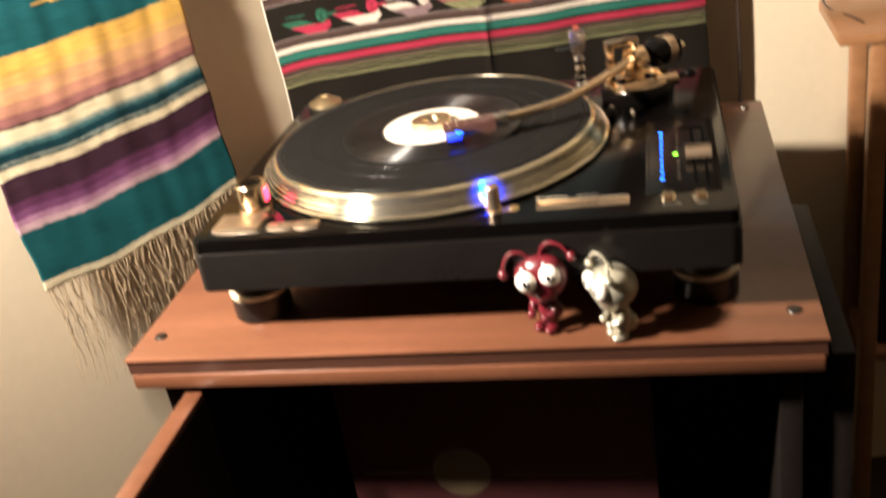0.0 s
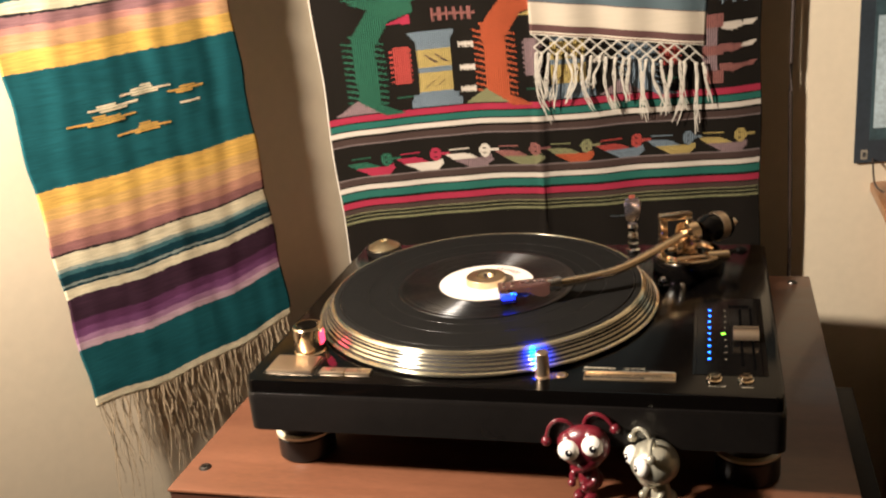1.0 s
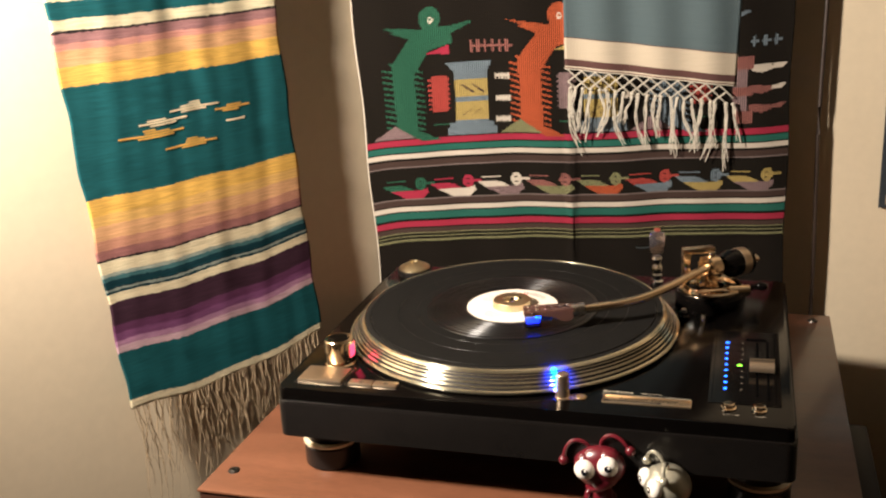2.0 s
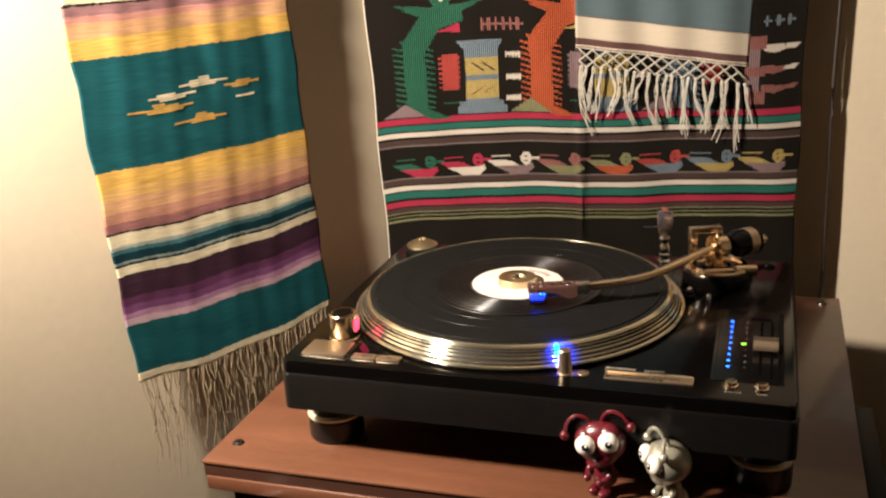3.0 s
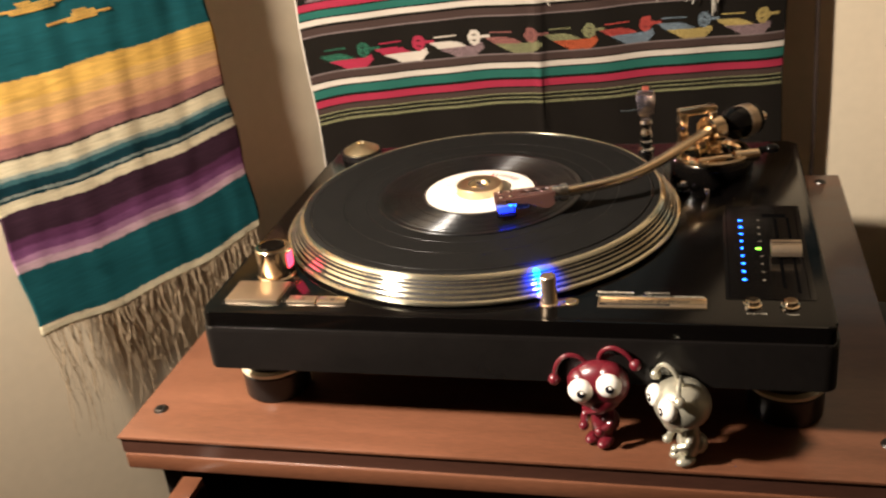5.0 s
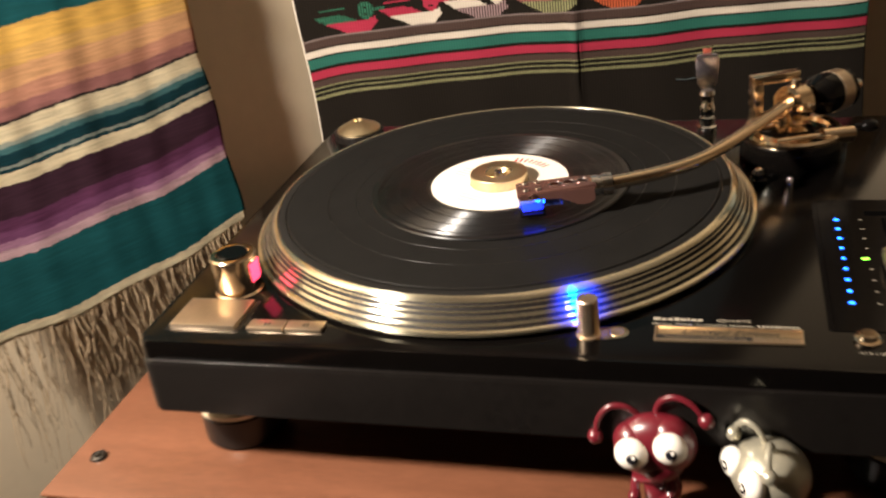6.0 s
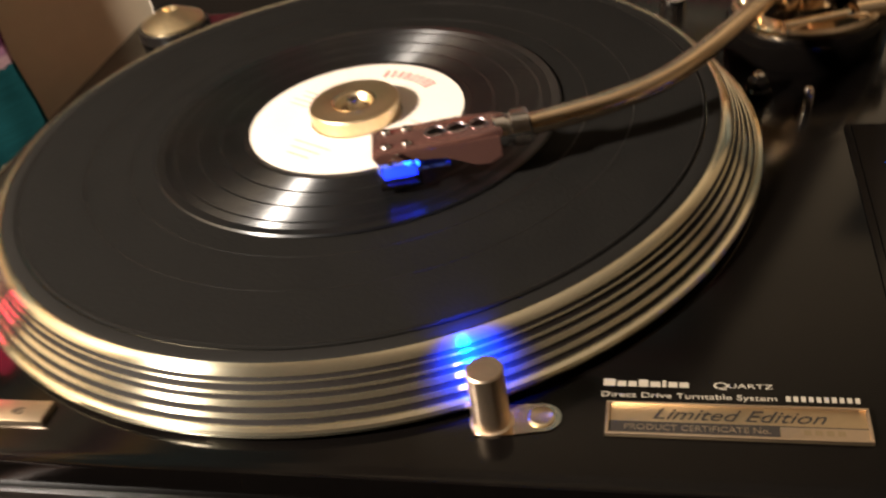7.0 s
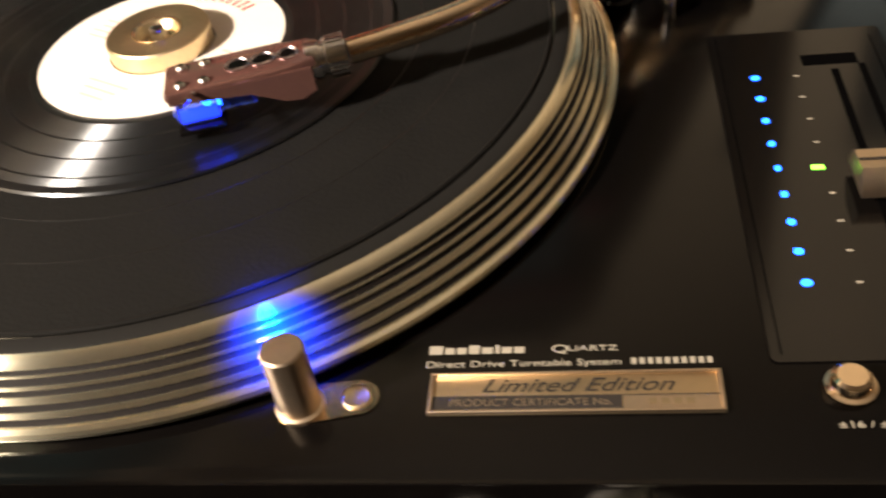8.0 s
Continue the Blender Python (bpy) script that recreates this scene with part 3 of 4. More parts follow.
part("generator", along(box(0.0310, 0.0410, -0.0058, 0.0058, -0.0068, -0.0010, 0.0006)), STEEL, cartridge, "dark metal coil block")
# lip on the +y side is added to block the blue reflection in the vinyl
part("stylus_body", along(box(0.0400, 0.0555, -0.0058, 0.0100, -0.0108, -0.0090, 0.0008)), PIANO, cartridge)
part("stylus_cantilever", along(tube([(0.047, 0, -0.0105), (0.0510, 0, -0.0148)], 0.0004, 6)), STEEL, cartridge)
part("blue_led_glow", along(ball(0.0017, (0.0440, 0.0072, -0.0012))), BLUE, cartridge, "blue glow of the cartridge's inner light")
# glowing strips and side panel: the LED-lit blue of the plastic, made emissive
part("blue_led_glow", along(box(0.0400, 0.0412, 0.0066, 0.0071, -0.0038, -0.0006)), BLUE, cartridge, "blue glow of the cartridge's inner light")
part("blue_led_glow", along(box(0.0415, 0.0535, 0.0064, 0.0069, -0.0078, -0.0030, 0.0003)), BLUEDEEP, cartridge, "blue glow of the cartridge's inner light")
part("blue_led_glow", along(box(0.0290, 0.0380, 0.0064, 0.0070, -0.0012, 0.0010)), BLUE, cartridge, "blue glow of the cartridge's inner light")
for k, c in enumerate(((0.5, 0.02, 0.02), (0.7, 0.7, 0.65), (0.03, 0.25, 0.08), (0.03, 0.06, 0.4))):
    y = -0.0048 + 0.0032 * k
    part("lead_wire", along(tube(smooth_path([(0.0215, y * 0.6, -0.001), (0.0240, y * 1.2, -0.0055), (0.0270, y, -0.005), (0.0290, y, -0.003)], 4), 0.00045, 6)), mat("wire_paint", c, 0.4), cartridge)

# gimbal, yoke and counterweight
RD = Vector((0.70, 0.714, 0))
RANG = math.degrees(math.atan2(RD.y, RD.x))
GM = pose(AX, AY, AZ - 0.0025, 0, 3.0, RANG)                   # local x runs backwards along the arm
gim = bmesh.new()
join(gim, lathe([(0.0085, -0.006), (0.0125, -0.006), (0.0125, 0.006), (0.0085, 0.006)], 36, closed=True), pose(0, 0, 0, 0, 90))
join(gim, ball(0.0062, (0, 0, 0)))
join(gim, lathe([(0, 0.010), (0.0034, 0.010), (0.0034, 0.0165), (0.0026, 0.0175), (0, 0.0175)], 20))
join(gim, lathe([(0, -0.0185), (0.0040, -0.0185), (0.0034, -0.010), (0, -0.010)], 20))
part("gimbal", along(gim, GM), GOLD, arm, "polished gold gimbal bearing")
for sgn in (1, -1):
    part("pivot_screw", along(lathe([(0, 0), (0.0030, 0), (0.0030, 0.0040), (0.0020, 0.0048), (0, 0.0048)], 18), GM @ pose(0, sgn * 0.0120, 0, -90 * sgn)), GOLD, arm)
cw = part("counterweight", along(lathe([(0, 0.0150), (0.0090, 0.0150), (0.0105, 0.0185), (0.0140, 0.0235), (0.0144, 0.0250), (0.0144, 0.0350), (0.0138, 0.0350)], 48), GM @ UPX), PIANO, arm, "black counterweight")
part("scale_ring", along(lathe([(0.0100, 0.0348), (0.0147, 0.0348), (0.0147, 0.0450), (0.0100, 0.0450)], 48, closed=True), GM @ UPX), GOLDSOFT, cw, "brushed gold scale ring")
part("end_ring", along(lathe([(0, 0.0451), (0.0142, 0.0451), (0.0142, 0.0495), (0.0120, 0.0510), (0, 0.0510)], 48), GM @ UPX), PIANO, cw)
part("end_stub", along(lathe([(0, 0.0510), (0.0044, 0.0510), (0.0044, 0.0635), (0.0034, 0.0650), (0, 0.0650)], 24), GM @ UPX), GOLD, cw, "gold shaft end")
part("rear_shaft", along(lathe([(0, 0.005), (0.0060, 0.005), (0.0060, 0.0155), (0, 0.0155)], 24), GM @ UPX), GOLD, arm)
YM = pose(AX, AY, 0, 0, 0, 22)
yoke = box(-0.0275, -0.0200, 0.003, 0.013, 0.1170, 0.1560, 0.0016)
box(-0.0275, 0.006, 0.003, 0.013, 0.1500, 0.1565, 0.0016, bm=yoke)
box(-0.0275, 0.000, 0.004, 0.012, 0.1160, 0.1200, 0.0012, bm=yoke)
part("yoke", along(yoke, YM), GOLD, arm_base, "square polished gold yoke")
lift = tube([(-0.030, -0.010, 0.1290), (-0.014, -0.006, 0.1290)], 0.0022, 12)
join(lift, ball(0.0042, (-0.0335, -0.011, 0.1290), (1.2, 1, 1)))
join(lift, box(-0.016, -0.010, -0.012, 0.002, 0.116, 0.1315, 0.001))
part("cueing_lift", along(lift, YM), GOLD, arm_base)
rest = box(0.014, 0.024, -0.020, -0.008, 0.112, 0.119, 0.0012)
join(rest, tube([(0.018, -0.014, 0.116), (0.038, -0.006, 0.115)], [0.0062, 0.0058], 20))
join(rest, tube([(-0.012, -0.026, 0.117), (0.016, -0.016, 0.117)], 0.0030, 12))
part("anti_skate", along(rest, pose(AX, AY, 0)), GOLD, arm_base, "polished gold anti-skate dial")
lever = tube(smooth_path([(0.034, 0.012, 0.106), (0.042, 0.015, 0.111), (0.050, 0.015, 0.1125)], 4), 0.0030, 10)
join(lever, ball(0.0050, (0.0510, 0.0150, 0.1125), (1.3, 1, 0.9)))
part("cueing_lever", along(lever, pose(AX, AY, 0)), PIANO, arm_base)
part("lock_knob", lathe([(0, DZ), (0.0062, DZ), (0.0062, DZ + 0.0030), (0.0050, DZ + 0.0042), (0.0046, DZ + 0.0070), (0.0030, DZ + 0.0086), (0, DZ + 0.0090)], 28, (0.1225, 0.1985, 0)), PIANO, tt, "black arm lock knob")
part("knob_cap", lathe([(0, DZ + 0.0088), (0.0024, DZ + 0.0088), (0.0024, DZ + 0.0098), (0.0016, DZ + 0.0104), (0, DZ + 0.0104)], 20, (0.1225, 0.1985, 0)), CHROME, tt)
part("rest_pin", lathe([(0, DZ), (0.0022, DZ), (0.0022, DZ + 0.0075), (0.0016, DZ + 0.0085), (0, DZ + 0.0085)], 18, (0.1415, 0.1870, 0)), CHROME, tt, "short chrome pin")
# spare headshell standing in its socket
spare = tagged(empty("spare_headshell", (0.087, 0.302, TOP + DZ)), "clear spare headshell standing upright in its socket", "headshell")
part("socket", lathe([(0, 0), (0.0075, 0), (0.0075, 0.002), (0.0058, 0.003), (0.0058, 0.009), (0.0046, 0.010), (0, 0.010)], 28), CHROME, spare)
part("neck", lathe([(0.0, 0.010), (0.0046, 0.010), (0.0056, 0.012), (0.0056, 0.018), (0.0044, 0.020), (0.0044, 0.024), (0.0060, 0.027), (0.0050, 0.030), (0, 0.030)], 24), CHROME, spare)
body = prism([(-0.0045, 0), (0.0045, 0), (0.0060, 0.008), (0.0082, 0.013), (0.0086, 0.024), (0.0070, 0.029), (-0.0070, 0.029), (-0.0086, 0.024), (-0.0082, 0.013), (-0.0060, 0.008)], -0.0020, 0.0020, bevel=0.0012)
shell2 = part("shell", body, SMOKE, spare, "clear acrylic shell")
shell2.matrix_basis = pose(0, 0, 0.0285, 90)
for x, z in ((-0.0050, 0.0520), (0.0050, 0.0520), (0, 0.0350), (-0.0050, 0.0450), (0.0050, 0.0450)):
    part("bore", along(lathe([(0.0014, -0.0022), (0.0022, -0.0025), (0.0024, 0.0), (0.0014, 0.0)], 14, closed=True), pose(x, 0, z, 90)), CHROME, spare)
part("finger_lift", tube([(-0.0085, 0, 0.0395), (-0.0150, -0.001, 0.0385), (-0.0230, -0.002, 0.0392)], [0.0010, 0.0008, 0.0010], 8), CHROME, spare)
part("red_tip", box(-0.0030, 0.0030, -0.0012, 0.0012, 0.0583, 0.0618, 0.0005), mat("copper_red", (0.5, 0.12, 0.08), 0.3, 0.6), spare)

# ---------------------------------------------------------------- record, mat, adaptors
PT = TOP + PTOP
slip = tagged(mesh_ob("slipmat", lathe(disc_profile(0.1421, 0, 0.0016, 0.0005), 120), FELT), "black felt slipmat lying on the platter", "slipmat")
slip.location = (*PC, PT)
for rad in (0.0960, 0.1145, 0.1412):
    part("raised_ring", lathe([(rad - 0.00028, 0.0014), (rad - 0.00018, 0.00165), (rad + 0.00010, 0.00168), (rad + 0.00028, 0.0014)], 120, closed=True), RUBBER, slip, "thin shiny raised ring")
rec = tagged(empty("record", (*PC, PT + 0.0017)), "black seven-inch vinyl record with a white label", "record")
pr = [(0.0195, 0.0), (0.0850, 0.0), (0.0857, 0.0006), (0.0850, 0.0013), (0.0825, 0.0012)]
rr = 0.0815
while rr > 0.0490:                             # pressed grooves with sloping walls
    wide = 0.0011 if int(rr * 1e4) % 97 < 6 else 0.00016
    pr += [(rr, 0.0012), (rr - 0.00011, 0.00107), (rr - 0.00022, 0.0012)]
    rr -= 0.00022 + wide
pr += [(0.0470, 0.0012), (0.0465, 0.0010), (0.0195, 0.0010)]
part("vinyl", lathe(pr, 180, closed=True), VINYL, rec)
label = part("label", lathe([(0.0195, 0.0011), (0.0455, 0.0011), (0.0455, 0.0014), (0.0195, 0.0014)], 80, closed=True), PAPER, rec, "white paper label printed in red")
# red marks round the label, as bars in place of the maker's name
SPIN = 62.0
for k in range(4):
    a = radians(SPIN + 17 - k * 11.5)
    mk = bmesh.new()
    join(mk, box(-0.0026, -0.0012, -0.0030, 0.0030, 0, 0.00012))
    join(mk, box(0.0010, 0.0024, -0.0030, 0.0030, 0, 0.00012))
    ob = part("red_mark", mk, REDINK, label)
    ob.matrix_basis = pose(0.0360 * math.cos(a), 0.0360 * math.sin(a), 0.0014, 0, 0, math.degrees(a) - 90)
for row, (w, yy) in enumerate(((0.016, 0.006), (0.012, 0.0025), (0.018, -0.001), (0.014, -0.0045))):
    for side in (-1, 1):
        ob = part("print_bar", box(-w / 2 * 0.7, w / 2 * 0.7, -0.0005, 0.0005, 0, 0.0001), PINKINK, label)
        ob.matrix_basis = pose(0, 0, 0.0014, 0, 0, SPIN - 90) @ pose(side * 0.0305, yy, 0)
for row in range(3):
    ob = part("print_bar", box(-0.010 + row * 0.002, 0.010 - row * 0.002, -0.0006, 0.0006, 0, 0.0001), PINKINK, label)
    ob.matrix_basis = pose(0, 0, 0.0014, 0, 0, SPIN - 90) @ pose(0, -0.0270 - row * 0.0042, 0)

hub = tagged(mesh_ob("centre_adaptor", lathe([(0.0042, 0.0), (0.0184, 0.0), (0.0190, 0.0006), (0.0190, 0.0076), (0.0184, 0.0082), (0.0086, 0.0082), (0.0080, 0.0078), (0.0062, 0.0050), (0.0042, 0.0048)], 56, closed=True), BRASS), "turned brass adaptor in the middle of the record", "record adaptor")
hub.location = (*PC, PT + 0.0016)
part("inner_cup", lathe([(0.0043, 0.0049), (0.0063, 0.0051), (0.0081, 0.0079), (0.0086, 0.0083), (0.0092, 0.0084), (0.0092, 0.0081), (0.0080, 0.0077), (0.0062, 0.0049)], 40, closed=True), GOLD, hub, "polished dished centre")
spindle = part("spindle", lathe([(0, 0.1015), (0.0034, 0.1015), (0.0034, PTOP + 0.0080), (0.0026, PTOP + 0.0106), (0, PTOP + 0.0114)], 24, (*PC, 0)), CHROME, tt, "chrome spindle")
cone = tagged(mesh_ob("cone_adaptor", lathe([(0, 0), (0.0180, 0), (0.0180, 0.0014), (0.0172, 0.0020), (0.0060, 0.0078), (0.0042, 0.0082), (0.0034, 0.0050), (0, 0.0050)], 48), BRASS), "brass cone adaptor resting on the deck corner", "record adaptor")
cone.location = (-0.1930, 0.2970, TOP + DZ + 0.0060)
part("adaptor_seat", lathe(disc_profile(0.0205, DZ - 0.001, DZ + 0.0060, 0.0006), 40, (-0.1930, 0.2970, 0)), RUBBER, tt)

# ---------------------------------------------------------------- toy figures
def toy(name, skin, at, turn, deep, tip, label):
    """A bug-eyed toy with feelers, one mesh; it faces -y before the turn."""
    bm = bmesh.new()
    join(bm, ball(0.0215, (0, -0.0040 + 0.012 * (deep - 0.56), 0.0520), (1.0, deep, 0.86), 28), index=0)
    join(bm, ball(0.0108 if deep < 0.8 else 0.0088, (-0.0092, -0.0055, 0.0580), (1, 0.9, 0.95)), index=0)
    join(bm, ball(0.0108 if deep < 0.8 else 0.0088, (0.0092, -0.0055, 0.0580), (1, 0.9, 0.95)), index=0)
    join(bm, ball(0.0112, (0, -0.0045, 0.0410), (1.1, 0.95, 0.95)), index=0)
    body = lathe([(0, 0.0), (0.0050, 0.0015), (0.0078, 0.008), (0.0088, 0.016), (0.0080, 0.024), (0.0058, 0.031), (0.0054, 0.036), (0, 0.037)], 24)
    join(bm, body, pose(0, 0.006, 0.002), 0)
    join(bm, ball(0.0078, (0.001, 0.0120, 0.0145), (0.95, 1, 1.15)), index=0)
    for s in (-1, 1):
        join(bm, ball(0.0090, (s * 0.0099, -0.0150, 0.0562), (0.96, 0.74, 0.98), 24), index=1)
        join(bm, ball(0.0029, (s * 0.0099 + 0.0012, -0.0211, 0.0568), (1, 0.42, 1.1), 14), index=2)
        join(bm, ball(0.0012, (s * 0.0099 + 0.0026, -0.0221, 0.0582), (1, 0.4, 1), 8), index=1)
        if deep < 0.8:
            feeler = [(s * 0.0030, 0.000, 0.0660), (s * 0.0085, -0.001, 0.0745), (s * 0.0165, -0.002, 0.0770), (s * 0.0240, -0.003, 0.0720), (s * 0.0288, -0.004, 0.0620)]
        else:
            feeler = [(s * 0.0030, 0.000, 0.0660), (s * 0.0065, -0.003, 0.0755), (s * 0.0115, -0.007, 0.0790), (s * 0.0160, -0.010, 0.0755), (s * 0.0192, -0.011, 0.0675)]
        join(bm, tube(smooth_path(feeler, 6), 0.0017, 10), index=0)
        join(bm, ball(0.0042, feeler[-1]), index=0)
        join(bm, tube(smooth_path([(s * 0.0065, 0.004, 0.0270), (s * 0.0105, -0.0010, 0.0225), (s * 0.0070, -0.0070, 0.0190)], 5), [0.0030] * 5 + [0.0026] * 6, 10), index=0)
        join(bm, ball(0.0035, (s * 0.0066, -0.0080, 0.0185)), index=0)
        join(bm, ball(0.0052, (s * 0.0052, 0.0010, 0.0040), (0.95, 1.5, 0.78)), index=0)
    neck, bend = Vector((0, 0.003, 0.036)), Matrix.Rotation(radians(tip), 3, "Y")
    twist = Matrix.Rotation(radians(-28 if deep < 0.8 else 0), 3, "Z")
    for v in bm.verts:
        if v.co.z <= 0.0335:
            v.co = twist @ v.co
    for v in bm.verts:
        if v.co.z > 0.0335:
            v.co = neck + bend @ (v.co - neck) + Vector((-0.0004 * tip, 0, -0.00015 * tip))
    if deep > 0.8:
        bmesh.ops.scale(bm, vec=(0.93, 0.93, 0.93), verts=bm.verts)
    ob = mesh_ob(name, bm, [skin, EYEWHITE, EYEBLACK])
    ob.matrix_basis = pose(*at, TOP, 0, 0, turn)
    return tagged(ob, label, "toy figure", "toy figures on the cabinet")


toy("toy_figure", REDTOY, (0.0680, -0.0230), -2, 0.56, -15, "shiny dark red toy bug figure with big white eyes")
toy("toy_figure", SILVERTOY, (0.1250, -0.0370), -63, 0.95, 0, "pearly silver toy bug figure with big white eyes")

# ---------------------------------------------------------------- striped blanket
random.seed(7)


def hang(name, at, turn, z):
    return empty(name, (*at, z), turn)


TEAL, YEL, APRI, MAUVE, CREAM = (0.012, 0.085, 0.095), (0.72, 0.42, 0.10), (0.62, 0.34, 0.17), (0.30, 0.15, 0.15), (0.70, 0.60, 0.40)
DKTEAL, PLUM, PURP, PINK, DARK = (0.008, 0.035, 0.045), (0.045, 0.020, 0.032), (0.17, 0.060, 0.14), (0.52, 0.34, 0.37), (0.025, 0.02, 0.02)
bands = [(0.673, CREAM), (0.684, TEAL), (0.745, PINK), (0.753, (0.36, 0.18, 0.28)), (0.760, PURP), (0.769, (0.11, 0.035, 0.085)), (0.779, PLUM), (0.806, CREAM), (0.8165, DKTEAL), (0.8195, (0.25, 0.28, 0.24)), (0.8225, DKTEAL),
         (0.832, (0.05, 0.13, 0.14)), (0.837, (0.30, 0.33, 0.28)), (0.841, CREAM), (0.855, DARK), (0.8575, (0.30, 0.13, 0.12)), (0.868, (0.50, 0.24, 0.16)), (0.880, APRI), (0.896, (0.68, 0.40, 0.13)), (0.908, YEL), (0.927, TEAL), (1.049, YEL), (1.070, APRI), (1.086, (0.55, 0.25, 0.20)), (1.093, MAUVE), (1.103, DARK), (1.1055, CREAM), (1.117, TEAL),
         (1.135, CREAM), (1.150, PLUM), (1.19, PURP), (1.22, YEL), (1.26, TEAL)]
ZTOP = 1.70
ser_mats, ser_index = [], []
for z, c in bands:
    ser_index.append(len(ser_mats))
    ser_mats.append(cloth_mat("blanket_wool", c, 0.0, 150, 0.5))
serape = tagged(hang("striped_blanket", SER_AT, SER_TURN, 0.673), "fringed wool blanket striped teal, yellow and purple, hanging by the wall", "blanket")


def serape_point(u, z):
    """Folds and lean of the hanging blanket; u along it, z up from the hem."""
    t = z
    sag = 0.016 * ((u - 0.10) / 0.17) ** 2 * max(0.15, 1 - t / 0.25)
    deep = 0.0004 * math.sin(u * 62 + 0.6 + t * 1.4 + 0.8 * math.sin(t * 11)) + 0.0003 * math.sin(u * 118 + 2.0 - t * 9) + 0.0013 * math.sin(u * 21 + t * 9)
    deep += 0.0022 * math.exp(-((u - 0.165 + 0.10 * (t - 0.2)) / 0.016) ** 2) * (0.55 + 0.45 * math.sin(t * 17 + 1.0)) + 0.0016 * math.exp(-((u - 0.232) / 0.013) ** 2) * (0.5 + 0.5 * math.sin(t * 13 + 2.2))
    deep += 0.00035 * math.sin(u * 170 + t * 61) * math.sin(t * 83 - u * 47) + 0.0003 * math.sin(t * 140 + u * 33)
    return Vector((u - 0.047 * t + 0.0015 * math.sin(t * 60), deep * (0.7 + 0.5 * min(1, t / 0.2)), t + sag + 0.002 * math.sin(u * 55) * max(0, 1 - t / 0.5)))


bm = bmesh.new()
NU = 90
edges_z = [z - 0.673 for z, c in bands] + [ZTOP - 0.673]
grid, row_mat = [], []
for i in range(len(bands)):
    n = max(1, int((edges_z[i + 1] - edges_z[i]) / (0.003 if i == 0 else 0.008)))
    for k in range(n):
        zz = edges_z[i] + (edges_z[i + 1] - edges_z[i]) * k / n
        jag = 0.0007 if k == 0 and i else 0.0
        grid.append([bm.verts.new(serape_point(0.272 * j / NU, zz + random.uniform(-jag, jag))) for j in range(NU + 1)])
        row_mat.append(ser_index[i])
grid.append([bm.verts.new(serape_point(0.272 * j / NU, edges_z[-1])) for j in range(NU + 1)])
for r in range(len(grid) - 1):
    for j in range(NU):
        f = bm.faces.new((grid[r][j], grid[r][j + 1], grid[r + 1][j + 1], grid[r + 1][j]))
        f.material_index = row_mat[r]
cl = part("cloth", bm, ser_mats, serape)
sm = cl.modifiers.new("thickness", "SOLIDIFY")
sm.thickness, sm.offset = 0.0018, 0.0
# small woven diamonds in the wide teal band
cream_m, gold_m = cloth_mat("cream_wool", CREAM), cloth_mat("gold_wool", (0.62, 0.36, 0.09))
for u0, z0, wid, rows, material in ((0.0800, 0.9990, 0.060, 3, cream_m), (0.0715, 0.9880, 0.078, 4, gold_m), (0.1280, 1.0090, 0.068, 4, cream_m), (0.1740, 1.0005, 0.046, 3, gold_m), (0.1850, 0.9860, 0.050, 1, cream_m), (0.1200, 0.9690, 0.066, 4, gold_m)):
    bm = bmesh.new()
    for k in range(rows):
        w = wid * (0.55, 1.0, 0.42, 0.22)[k] * random.uniform(0.85, 1.05)
        off = random.uniform(-0.006, 0.006)
        zz = z0 - 0.673 + (k - rows / 2) * 0.0027
        m = 14
        lo = [bm.verts.new(serape_point(u0 + 0.017 + off + w * (j / m - 0.5), zz) + Vector((0, -0.0016, 0))) for j in range(m + 1)]
        hi = [bm.verts.new(serape_point(u0 + 0.017 + off + w * (j / m - 0.5), zz + 0.0021) + Vector((0, -0.0016, 0))) for j in range(m + 1)]
        for j in range(m):
            bm.faces.new((lo[j], lo[j + 1], hi[j + 1], hi[j]))
    part("woven_diamond", bm, material, serape)
bm = bmesh.new()
for k in range(110):
    u = 0.004 + 0.266 * (k + random.uniform(-0.4, 0.4)) / 110
    p = serape_point(u, 0.0)
    pts = [p + Vector((0, -0.0005, 0.002))]
    length = random.uniform(0.060, 0.145)
    x, y = p.x, p.y
    for q in range(1, 9):
        x += random.uniform(-0.0032, 0.0032)
        y += random.uniform(-0.0022, 0.0016)
        pts.append(Vector((x, max(-0.012, min(0.014, y)), p.z - length * q / 8)))
    rr = random.uniform(0.0003, 0.0009)
    tube(smooth_path(pts, 2), [rr * (1 - 0.5 * i / 16) for i in range(17)], 5, bm)
tagged(part("fringe", bm, FRINGE, serape, "loose tan cotton fringe"), kind="stuff")

# ---------------------------------------------------------------- tapestry with woven birds
tap = tagged(hang("woven_tapestry", TAP_AT, TAP_TURN, 0.62), "black woven tapestry with coloured stripes, birds and columns", "tapestry")
CELL = 0.0016
TW, TZ0, TZ1 = 0.544, 0.62, 1.24
NX, NZ = int(TW / CELL), int((TZ1 - TZ0) / CELL)
